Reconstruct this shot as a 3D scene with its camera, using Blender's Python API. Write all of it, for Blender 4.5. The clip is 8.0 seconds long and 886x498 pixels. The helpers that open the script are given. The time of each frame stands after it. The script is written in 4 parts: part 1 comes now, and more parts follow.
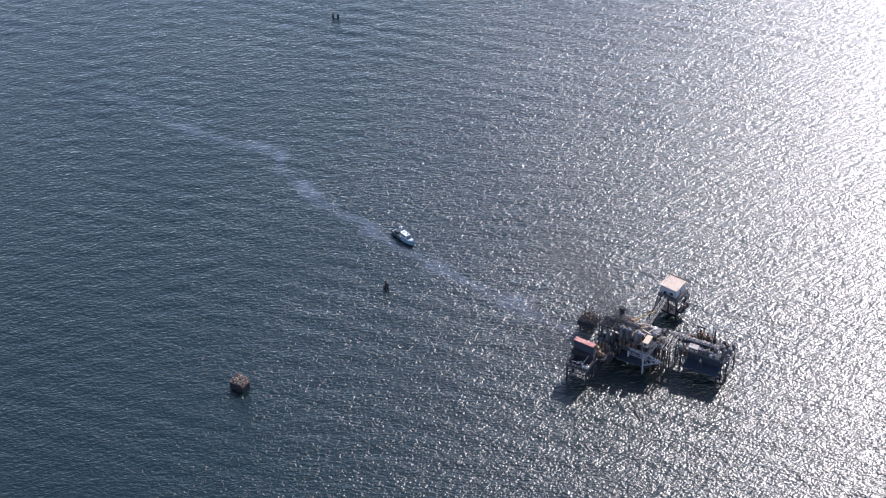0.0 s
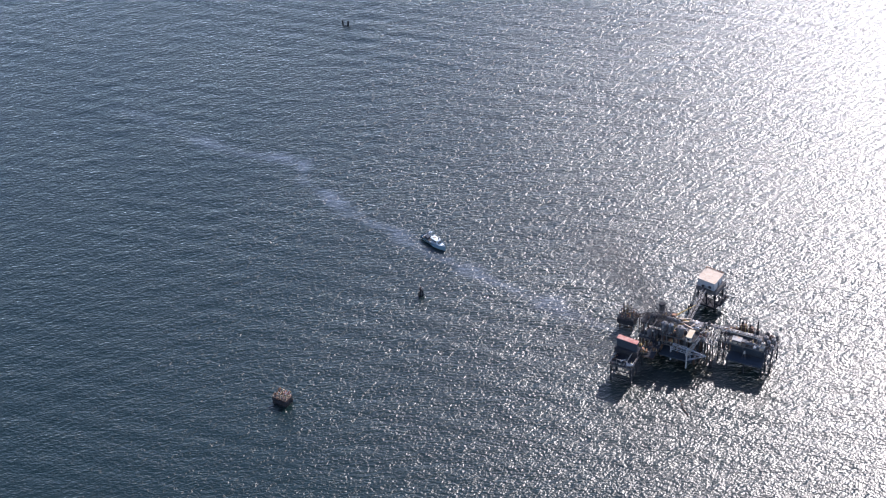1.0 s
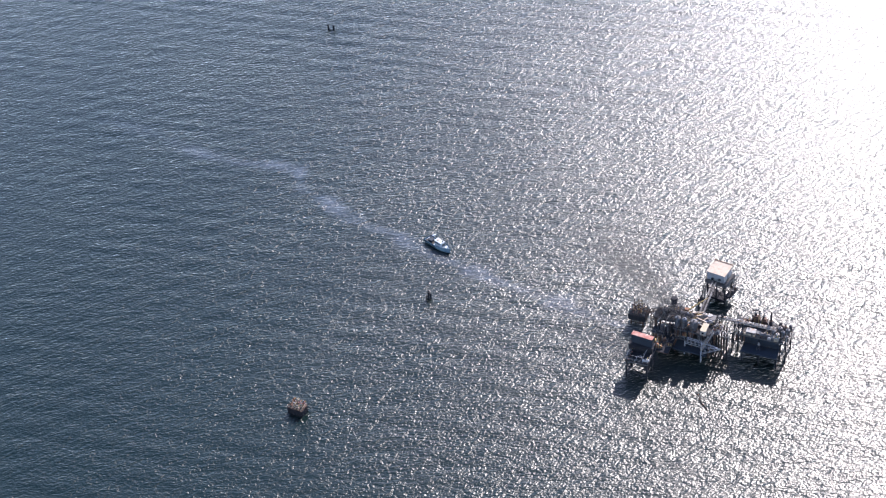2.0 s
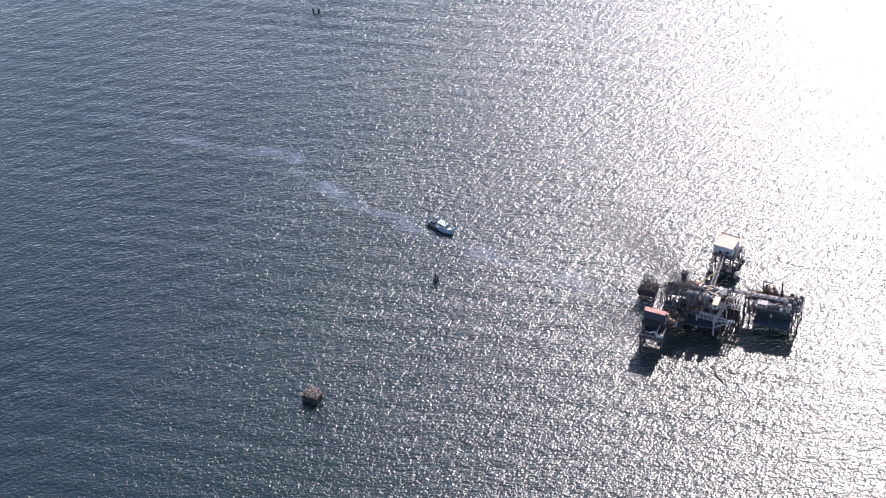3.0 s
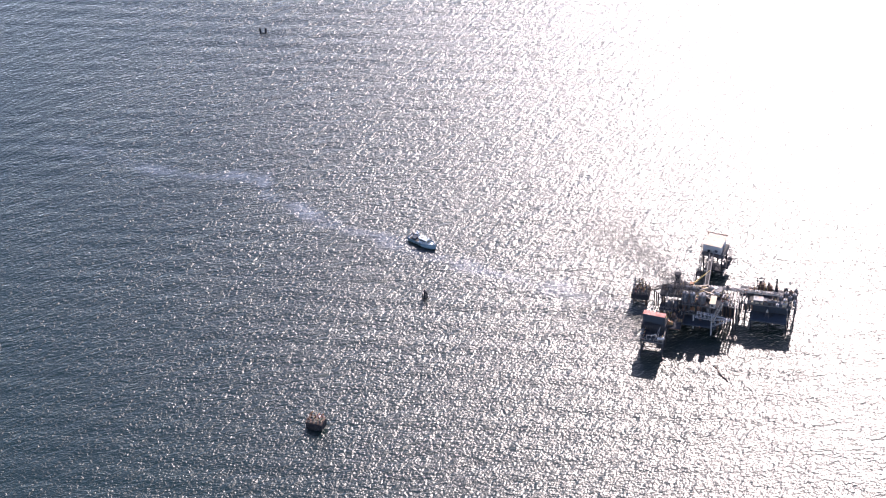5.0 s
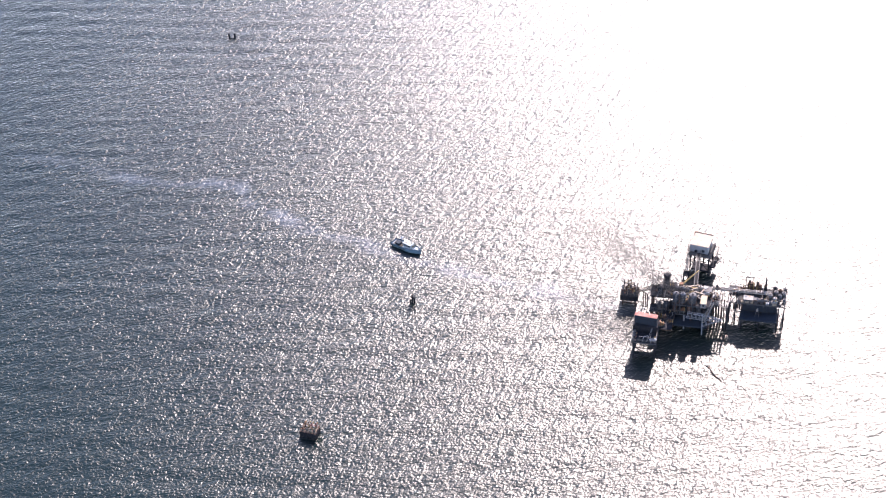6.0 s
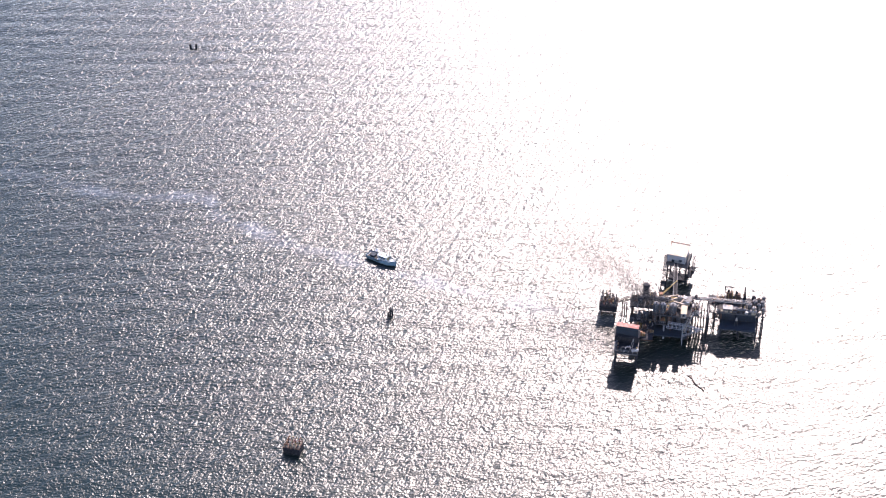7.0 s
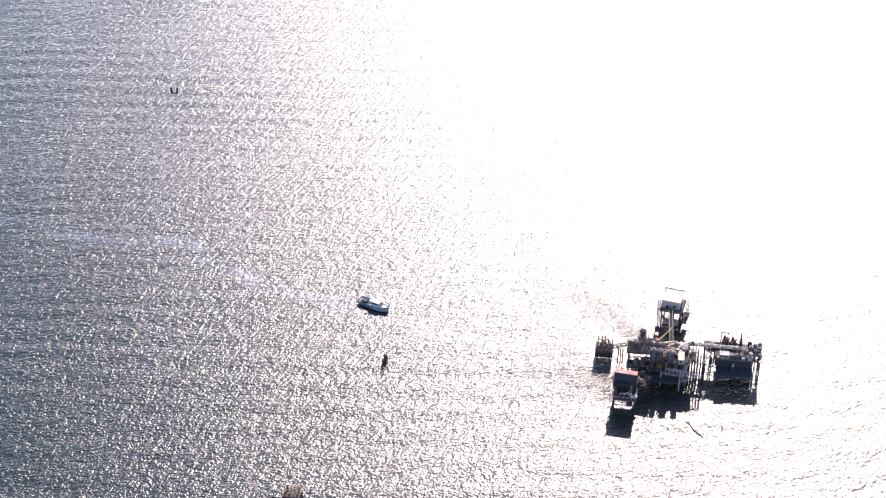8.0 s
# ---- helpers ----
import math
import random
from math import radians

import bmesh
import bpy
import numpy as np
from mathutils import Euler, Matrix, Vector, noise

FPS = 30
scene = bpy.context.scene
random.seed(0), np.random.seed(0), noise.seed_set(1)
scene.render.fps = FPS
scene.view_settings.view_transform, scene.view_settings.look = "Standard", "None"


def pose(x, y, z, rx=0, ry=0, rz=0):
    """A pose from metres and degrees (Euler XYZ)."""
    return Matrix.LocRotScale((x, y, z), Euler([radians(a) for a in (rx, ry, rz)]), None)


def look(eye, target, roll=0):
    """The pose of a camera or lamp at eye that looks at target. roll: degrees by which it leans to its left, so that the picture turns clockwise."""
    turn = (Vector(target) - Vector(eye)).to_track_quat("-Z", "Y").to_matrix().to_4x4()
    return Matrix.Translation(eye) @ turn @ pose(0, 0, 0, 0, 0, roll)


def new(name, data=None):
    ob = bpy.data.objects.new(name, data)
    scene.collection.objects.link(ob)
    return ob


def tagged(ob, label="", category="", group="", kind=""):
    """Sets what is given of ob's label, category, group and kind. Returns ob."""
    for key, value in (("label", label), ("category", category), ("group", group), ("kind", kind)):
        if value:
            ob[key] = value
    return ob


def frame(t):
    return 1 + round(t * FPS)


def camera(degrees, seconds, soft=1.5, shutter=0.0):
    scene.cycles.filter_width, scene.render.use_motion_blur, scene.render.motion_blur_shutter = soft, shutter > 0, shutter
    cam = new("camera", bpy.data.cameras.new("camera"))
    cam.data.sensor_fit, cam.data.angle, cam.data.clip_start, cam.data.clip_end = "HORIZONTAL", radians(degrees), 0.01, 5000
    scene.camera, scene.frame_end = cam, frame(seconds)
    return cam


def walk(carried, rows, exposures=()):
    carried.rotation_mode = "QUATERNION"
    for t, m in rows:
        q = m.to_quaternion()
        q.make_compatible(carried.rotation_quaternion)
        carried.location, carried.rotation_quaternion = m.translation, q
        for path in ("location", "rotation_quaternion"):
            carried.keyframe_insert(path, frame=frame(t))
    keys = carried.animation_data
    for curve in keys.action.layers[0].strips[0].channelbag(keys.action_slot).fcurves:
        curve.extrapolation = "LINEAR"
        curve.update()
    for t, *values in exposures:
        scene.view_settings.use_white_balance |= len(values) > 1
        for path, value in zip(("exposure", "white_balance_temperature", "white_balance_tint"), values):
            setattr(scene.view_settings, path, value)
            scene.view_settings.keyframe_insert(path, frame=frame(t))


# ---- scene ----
cam = camera(31.6, 8.0, soft=1.2)
PATH = [
    (0, (34.762, -407.669, 354.582), (34.33, -406.113, 353.401), -1.3),
    (0.5, (25.066, -408.138, 354.602), (24.636, -406.59, 353.411), -3.2),
    (1, (15.322, -408.536, 354.642), (14.913, -406.975, 353.46), -3.5),
    (1.5, (5.514, -408.827, 354.7), (5.135, -407.259, 353.517), -4.0),
    (3, (-24.114, -409.242, 355.035), (-24.404, -407.676, 353.824), -5.0),
    (3.5, (-33.97, -409.083, 355.077), (-34.219, -407.524, 353.849), -5.3),
    (4, (-43.78, -408.533, 355.101), (-43.992, -406.96, 353.884), -4.9),
    (4.5, (-53.544, -407.533, 355.108), (-53.721, -405.95, 353.898), -5.1),
    (6, (-82.691, -403.167, 355.061), (-82.743, -401.579, 353.847), -4.2),
    (6.5, (-92.407, -401.347, 355.051), (-92.415, -399.759, 353.835), -3.7),
    (7, (-102.14, -399.28, 355.044), (-102.093, -397.689, 353.834), -2.5),
    (7.5, (-111.916, -397.074, 355.041), (-111.824, -395.478, 353.839), -2.0),
    (8, (-121.732, -394.784, 355.041), (-121.604, -393.167, 353.872), -0.8),
]
walk(cam, [(t, look(eye, target, roll)) for t, eye, target, roll in PATH], [(0.0, 1.86, 6800, 21), (1.5, 1.98, 6900, 21), (3.5, 2.15, 7150, 24), (8.0, 2.25, 7500, 28)])

# ---- world, sun, exposure ----
SUN_HEIGHT, SUN_AZIMUTH = 38.6, 18.5      # degrees above the horizon; from +y towards +x
world = bpy.data.worlds.new("sky")
scene.world = world
world.use_nodes = True
wn = world.node_tree.nodes
sky = wn.new("ShaderNodeTexSky")
sky.sky_type = "NISHITA"
sky.sun_disc = False
sky.sun_elevation = radians(SUN_HEIGHT)
sky.sun_rotation = radians(SUN_AZIMUTH)
sky.air_density, sky.dust_density, sky.ozone_density = 1.0, 0.3, 2.4
wn["Background"].inputs["Strength"].default_value = 0.14
world.node_tree.links.new(sky.outputs["Color"], wn["Background"].inputs["Color"])

sun_data = bpy.data.lights.new("sun", "SUN")
sun_data.energy, sun_data.angle, sun_data.color = 4.6, radians(0.53), (1.0, 0.995, 0.985)
sun = new("sun", sun_data)
sa, se = radians(SUN_AZIMUTH), radians(SUN_HEIGHT)
SUNWARD = Vector((math.sin(sa) * math.cos(se), math.cos(sa) * math.cos(se), math.sin(se)))
sun.matrix_world = look(SUNWARD * 600, (0, 0, 0))


# ---- materials ----
def material(name, colour, rough=0.6, metal=0.0, dirt=(0.12, 0.07, 0.04), amount=0.5, size=1.2, bump=0.15, grain=9.0, gloss=0.2):
    """Painted or bare metal: base colour, rust or soot in patches, fine grain and relief."""
    m = bpy.data.materials.new(name)
    m.use_nodes = True
    nt = m.node_tree
    n, l = nt.nodes, nt.links
    bsdf = n["Principled BSDF"]
    pos = n.new("ShaderNodeTexCoord")
    info = n.new("ShaderNodeObjectInfo")
    shift = n.new("ShaderNodeVectorMath")
    shift.operation = "MULTIPLY_ADD"
    shift.inputs[1].default_value = (1, 1, 1)
    spread = n.new("ShaderNodeVectorMath")
    spread.operation = "SCALE"
    spread.inputs["Scale"].default_value = 37.0
    comb = n.new("ShaderNodeCombineXYZ")
    for k in range(3):
        l.new(info.outputs["Random"], comb.inputs[k])
    l.new(comb.outputs[0], spread.inputs[0])
    l.new(pos.outputs["Object"], shift.inputs[0])
    l.new(spread.outputs[0], shift.inputs[2])
    big = n.new("ShaderNodeTexNoise")
    big.inputs["Scale"].default_value = 1.0 / size
    big.inputs["Detail"].default_value = 6
    big.inputs["Roughness"].default_value = 0.65
    fine = n.new("ShaderNodeTexNoise")
    fine.inputs["Scale"].default_value = grain
    fine.inputs["Detail"].default_value = 4
    l.new(shift.outputs[0], big.inputs["Vector"])
    l.new(shift.outputs[0], fine.inputs["Vector"])
    ramp = n.new("ShaderNodeMapRange")
    ramp.inputs["From Min"].default_value = 0.62 - 0.3 * amount
    ramp.inputs["From Max"].default_value = 0.72 - 0.12 * amount
    l.new(big.outputs["Fac"], ramp.inputs["Value"])
    mix = n.new("ShaderNodeMix")
    mix.data_type = "RGBA"
    mix.inputs["A"].default_value = (*colour, 1)
    mix.inputs["B"].default_value = (*dirt, 1)
    l.new(ramp.outputs["Result"], mix.inputs["Factor"])
    tone = n.new("ShaderNodeMix")
    tone.data_type = "RGBA"
    tone.blend_type = "MULTIPLY"
    tone.inputs["Factor"].default_value = 0.45
    l.new(mix.outputs["Result"], tone.inputs["A"])
    l.new(fine.outputs["Fac"], tone.inputs["B"])
    l.new(tone.outputs["Result"], bsdf.inputs["Base Color"])
    bsdf.inputs["Roughness"].default_value = rough
    bsdf.inputs["Metallic"].default_value = metal
    bsdf.inputs["Specular IOR Level"].default_value = gloss
    bp = n.new("ShaderNodeBump")
    bp.inputs["Strength"].default_value = bump
    bp.inputs["Distance"].default_value = 0.05
    l.new(fine.outputs["Fac"], bp.inputs["Height"])
    l.new(bp.outputs["Normal"], bsdf.inputs["Normal"])
    return m


# steel, char, rust and deck plate are greyed towards blue for haze
M_STEEL = material("weathered_grey_steel", (0.064, 0.067, 0.076), 0.7, 0.05, dirt=(0.066, 0.052, 0.046), amount=0.5)
M_GALV = material("dull_galvanised_steel", (0.105, 0.105, 0.11), 0.6, 0.2, dirt=(0.07, 0.055, 0.05), amount=0.45)
M_LIGHT = material("pale_grey_paint", (0.21, 0.21, 0.21), 0.7, 0.0, dirt=(0.2, 0.12, 0.07), amount=0.4)
M_WHITE = material("white_paint", (0.30, 0.305, 0.32), 0.45, 0.0, dirt=(0.24, 0.21, 0.18), amount=0.35)
M_TUBE = material("white_tube_paint", (0.21, 0.225, 0.255), 0.6, 0.0, dirt=(0.15, 0.13, 0.12), amount=0.35)
M_ROOF = material("cream_roof_sheet", (0.28, 0.235, 0.195), 0.7, 0.0, dirt=(0.22, 0.155, 0.11), amount=0.45)
M_RUST = material("rusted_steel", (0.078, 0.047, 0.036), 0.85, 0.1, dirt=(0.05, 0.03, 0.024), amount=0.6, bump=0.4)
M_ORANGE = material("orange_rust_paint", (0.20, 0.095, 0.055), 0.8, 0.0, dirt=(0.06, 0.03, 0.02), amount=0.5)
M_RED = material("faded_red_paint", (0.25, 0.095, 0.08), 0.8, 0.0, dirt=(0.34, 0.22, 0.19), amount=0.6)
M_YELLOW = material("faded_yellow_paint", (0.36, 0.26, 0.11), 0.7, 0.0, dirt=(0.18, 0.10, 0.04), amount=0.4)
M_CHAR = material("charred_steel", (0.018, 0.019, 0.023), 0.9, 0.0, dirt=(0.031, 0.030, 0.034), amount=0.5, bump=0.4, gloss=0.06)
M_BLUE = material("blue_grey_vessel_paint", (0.045, 0.057, 0.075), 0.8, 0.0, dirt=(0.03, 0.027, 0.027), amount=0.7)
# container paint; on low decks and panels this colour stands for shade
M_TEAL = material("teal_paint_and_shade", (0.022, 0.030, 0.042), 0.8, 0.0, dirt=(0.022, 0.025, 0.031), amount=0.4, gloss=0.1)
M_GRATE = material("deck_plate", (0.030, 0.031, 0.035), 0.9, 0.0, dirt=(0.045, 0.038, 0.036), amount=0.55, size=2.0, bump=0.4)
M_TAN = material("sun_bleached_board", (0.27, 0.235, 0.185), 0.85, 0.0, dirt=(0.3, 0.22, 0.14), amount=0.5)
M_PILE = material("tarred_timber", (0.030, 0.028, 0.030), 0.9, 0.0, dirt=(0.07, 0.062, 0.055), amount=0.35, bump=0.5)
M_HULL = material("blue_hull_paint", (0.085, 0.15, 0.20), 0.5, 0.0, dirt=(0.07, 0.12, 0.165), amount=0.2)
M_BOATW = material("boat_white_gelcoat", (0.29, 0.335, 0.37), 0.45, 0.0, dirt=(0.28, 0.31, 0.33), amount=0.3)
M_GLASS = material("dark_window_glass", (0.015, 0.018, 0.022), 0.08, 0.0, dirt=(0.03, 0.03, 0.03), amount=0.1, bump=0.0, gloss=0.5)
M_RUBBER = material("black_rubber", (0.02, 0.02, 0.02), 0.85, 0.0, dirt=(0.05, 0.05, 0.05), amount=0.3)
M_SMOKE = material("grey_smoke", (0.085, 0.081, 0.081), 1.0, 0.0, dirt=(0.06, 0.06, 0.062), amount=0.5, bump=0.0)


def water_material():
    m = bpy.data.materials.new("sea_water")
    m.use_nodes = True
    nt = m.node_tree
    n, l = nt.nodes, nt.links
    bsdf = n["Principled BSDF"]
    tc = n.new("ShaderNodeTexCoord")

    def waves(scale, angle, squeeze, detail, height, rough=0.55):
        """A train of wavelets: one noise, drawn out along its crests; height in metres."""
        mp = n.new("ShaderNodeMapping")
        mp.vector_type = "TEXTURE"
        mp.inputs["Rotation"].default_value = (0, 0, radians(angle))
        mp.inputs["Scale"].default_value = (1 / squeeze, 1, 1)
        l.new(tc.outputs["Object"], mp.inputs["Vector"])
        nz = n.new("ShaderNodeTexNoise")
        nz.inputs["Scale"].default_value = scale
        nz.inputs["Detail"].default_value = detail
        nz.inputs["Roughness"].default_value = rough
        l.new(mp.outputs[0], nz.inputs["Vector"])
        mul = n.new("ShaderNodeMath")
        mul.operation = "MULTIPLY"
        mul.inputs[1].default_value = height
        l.new(nz.outputs["Fac"], mul.inputs[0])
        return mul.outputs[0]

    trains = [waves(0.32, 12, 0.5, 1, 0.2), waves(0.6, 46, 0.42, 1, 0.25), waves(0.85, 14, 0.5, 1, 0.29),
              waves(1.65, 30, 0.75, 1, 0.215)]
    total = trains[0]
    for t in trains[1:]:
        add = n.new("ShaderNodeMath")
        l.new(total, add.inputs[0])
        l.new(t, add.inputs[1])
        total = add.outputs[0]
    slick = n.new("ShaderNodeAttribute")
    slick.attribute_name = "slick"
    # wind patches: broad lanes where the ripples are a little higher or lower
    patch = n.new("ShaderNodeTexNoise")
    patch.inputs["Scale"].default_value = 0.018
    patch.inputs["Detail"].default_value = 3
    l.new(tc.outputs["Object"], patch.inputs["Vector"])
    gust = n.new("ShaderNodeMapRange")
    gust.inputs["From Min"].default_value, gust.inputs["From Max"].default_value = 0.3, 0.7
    gust.inputs["To Min"].default_value, gust.inputs["To Max"].default_value = 0.9, 1.08
    l.new(patch.outputs["Fac"], gust.inputs["Value"])
    calm = n.new("ShaderNodeMath")
    calm.operation = "MULTIPLY_ADD"
    calm.inputs[1].default_value = -0.10
    l.new(slick.outputs["Fac"], calm.inputs[0])
    l.new(gust.outputs[0], calm.inputs[2])
    bp = n.new("ShaderNodeBump")
    bp.inputs["Distance"].default_value = 1.0
    l.new(calm.outputs[0], bp.inputs["Strength"])
    l.new(total, bp.inputs["Height"])
    # deep green-grey water, milky where the slick lies, its sky sheen painted in
    deep = n.new("ShaderNodeMix")
    deep.data_type = "RGBA"
    deep.inputs["A"].default_value = (0.0013, 0.0051, 0.0053, 1)
    deep.inputs["B"].default_value = (0.0018, 0.0062, 0.0064, 1)
    l.new(patch.outputs["Fac"], deep.inputs["Factor"])
    film = n.new("ShaderNodeMix")
    film.data_type = "RGBA"
    film.inputs["B"].default_value = (0.041, 0.052, 0.070, 1)
    # the film lies in broken streaks along the wavelets
    torn = waves(0.55, 6, 0.3, 4, 1.0, 0.7)
    shred = n.new("ShaderNodeMapRange")
    shred.inputs["From Min"].default_value, shred.inputs["From Max"].default_value = 0.38, 0.6
    shred.inputs["To Min"].default_value, shred.inputs["To Max"].default_value = 0.3, 1.0
    l.new(torn, shred.inputs["Value"])
    veil = n.new("ShaderNodeMath")
    veil.operation = "MULTIPLY"
    l.new(slick.outputs["Fac"], veil.inputs[0])
    l.new(shred.outputs[0], veil.inputs[1])
    l.new(veil.outputs[0], film.inputs["Factor"])
    l.new(deep.outputs["Result"], film.inputs["A"])
    # light scattered back from below, and mirror gloss off wavelets too small to be seen one by one
    body = n.new("ShaderNodeBsdfDiffuse")
    l.new(film.outputs["Result"], body.inputs["Color"])
    mirror = n.new("ShaderNodeBsdfAnisotropic")
    mirror.distribution = "BECKMANN"
    mirror.inputs["Roughness"].default_value = 0.37
    l.new(bp.outputs["Normal"], mirror.inputs["Normal"])
    edge = n.new("ShaderNodeFresnel")
    edge.inputs["IOR"].default_value = 1.333
    l.new(bp.outputs["Normal"], edge.inputs["Normal"])
    both = n.new("ShaderNodeMixShader")
    l.new(edge.outputs[0], both.inputs[0])
    l.new(body.outputs[0], both.inputs[1])
    l.new(mirror.outputs[0], both.inputs[2])
    l.new(both.outputs[0], n["Material Output"].inputs["Surface"])
    n.remove(bsdf)
    return m


M_WATER = water_material()


# ---- building helpers ----
def box(bm, x0, x1, y0, y1, z0, z1, bevel=0.0):
    """A box between two corners, with chamfered edges where bevel is given."""
    made = bmesh.ops.create_cube(bm, size=1.0)["verts"]
    bmesh.ops.scale(bm, vec=(x1 - x0, y1 - y0, z1 - z0), verts=made)
    bmesh.ops.translate(bm, vec=((x0 + x1) / 2, (y0 + y1) / 2, (z0 + z1) / 2), verts=made)
    if bevel:
        edges = list({e for v in made for e in v.link_edges})
        bmesh.ops.bevel(bm, geom=edges, offset=bevel, segments=1, affect="EDGES")
    return bm


def rod(bm, a, b, r, sides=8, r2=None):
    """A round bar from a to b; r2 tapers it."""
    a, b = Vector(a), Vector(b)
    d = b - a
    m = Matrix.Translation((a + b) / 2) @ d.to_track_quat("Z", "Y").to_matrix().to_4x4()
    bmesh.ops.create_cone(bm, cap_ends=True, segments=sides, radius1=r, radius2=r if r2 is None else r2, depth=d.length, matrix=m)
    return bm


def beam(bm, a, b, w, h):
    """A rectangular bar from a to b, h high."""
    a, b = Vector(a), Vector(b)
    d = b - a
    m = Matrix.Translation((a + b) / 2) @ d.to_track_quat("X", "Z").to_matrix().to_4x4() @ Matrix.Diagonal((d.length, w, h, 1))
    bmesh.ops.create_cube(bm, size=1.0, matrix=m)
    return bm


def ball(bm, c, r, squash=1.0, u=10, v=6):
    m = Matrix.Translation(c) @ Matrix.Diagonal((1, 1, squash, 1))
    bmesh.ops.create_uvsphere(bm, u_segments=u, v_segments=v, radius=r, matrix=m)
    return bm


def part(name, bm, mat, parent, label="", smooth=False):
    """Links a bmesh as one mesh object under a thing or a part."""
    me = bpy.data.meshes.new(name)
    bm.normal_update()
    bm.to_mesh(me)
    bm.free()
    me.materials.append(mat)
    if smooth:
        me.polygons.foreach_set("use_smooth", [True] * len(me.polygons))
    ob = new(name, me)
    ob.parent = parent
    return tagged(ob, label)


AXIS = -14.0                               # turn of the platform's own axes
PLATFORM = pose(0, 0, 0, 0, 0, AXIS)


def thing(name, u, v, z, label, category, group="", turn=0.0):
    """An Empty at a thing's base, in the platform's own axes."""
    ob = new(name)
    ob.empty_display_size = 0.5
    ob.matrix_world = PLATFORM @ pose(u, v, z, 0, 0, turn)
    return tagged(ob, label, category, group)


B = bmesh.new


# ---- water: one sheet to the horizon ----
def axis(lo, hi, step, far):
    inner = np.arange(lo, hi + step, step)
    steps, p = [], 0.0
    g = step
    while p < far:
        g *= 1.22
        p += g
        steps.append(p)
    out = np.array(steps)
    return np.concatenate([(lo - out)[::-1], inner, inner[-1] + out])


SLICK = [(-300, 150), (-251, 133), (-226, 120), (-205, 113), (-189, 114), (-178, 111), (-175, 98), (-153, 81), (-136, 71),
         (-116, 59), (-95, 48), (-73, 37), (-52, 29), (-34, 20)]


def build_water():
    step = 1.25
    xs, ys = axis(-400, 180, step, 4200), axis(-130, 350, step, 4200)
    X, Y = np.meshgrid(xs, ys)
    rng = np.random.default_rng(5)
    Z = np.zeros_like(X)
    fade = np.clip(1.4 - np.maximum(np.abs(X + 110) / 420, np.abs(Y - 110) / 340), 0, 1)
    for k in range(26):
        wl = rng.uniform(4.5, 12.5)
        a = radians(112 + rng.normal(0, 24))
        amp = 0.0018 * wl * rng.uniform(0.5, 1.2)
        q = 2 * math.pi / wl
        Z += amp * np.sin(q * (np.cos(a) * X + np.sin(a) * Y) + rng.uniform(0, 6.28))
    Z *= fade
    # the slick: a lane of filmed water that widens and frays with distance from the platform
    best = np.full(X.shape, 1e9)
    along = np.zeros(X.shape)
    for k in range(len(SLICK) - 1):
        (ax, ay), (bx, by) = SLICK[k], SLICK[k + 1]
        dx, dy = bx - ax, by - ay
        t = np.clip(((X - ax) * dx + (Y - ay) * dy) / (dx * dx + dy * dy), 0, 1)
        d = np.hypot(X - ax - t * dx, Y - ay - t * dy)
        along = np.where(d < best, k + t, along)
        best = np.minimum(best, d)
    wob = np.zeros_like(X)
    for k in range(14):
        wl, a = rng.uniform(7, 45), rng.uniform(0, 6.28)
        wob += np.sin(2 * math.pi / wl * (np.cos(a) * X + np.sin(a) * Y) + rng.uniform(0, 6.28)) / 14 ** 0.5
    width = 3.3 + 1.2 * wob
    slick = np.clip(1.25 - best / np.maximum(width, 1.5), 0, 1) * np.clip(0.8 + 0.3 * wob, 0.4, 1)
    strength = np.interp(along, [0, 1, 2, 4, 6, 8, 9, 10, 13], [0, 0.35, 0.55, 0.95, 0.9, 0.8, 0.8, 0.85, 0.75])
    slick = slick * strength * np.clip(0.8 + 0.3 * np.roll(wob, 9, axis=0), 0.5, 1.0)
    ny, nx = X.shape
    verts = np.stack([X, Y, Z], -1).reshape(-1, 3)
    i = np.arange(nx * ny).reshape(ny, nx)
    quads = np.stack([i[:-1, :-1], i[:-1, 1:], i[1:, 1:], i[1:, :-1]], -1).reshape(-1, 4)
    me = bpy.data.meshes.new("water")
    me.vertices.add(len(verts))
    me.vertices.foreach_set("co", verts.ravel())
    me.loops.add(quads.size)
    me.loops.foreach_set("vertex_index", quads.ravel())
    me.polygons.add(len(quads))
    me.polygons.foreach_set("loop_start", np.arange(0, quads.size, 4))
    me.polygons.foreach_set("use_smooth", np.ones(len(quads), bool))
    me.update(calc_edges=True)
    att = me.attributes.new("slick", "FLOAT", "POINT")
    att.data.foreach_set("value", slick.ravel().astype(np.float32))
    me.materials.append(M_WATER)
    ob = new("water", me)
    tagged(ob, "dark green-grey open sea with sun glitter and a pale slick", "water", kind="structure")


build_water()


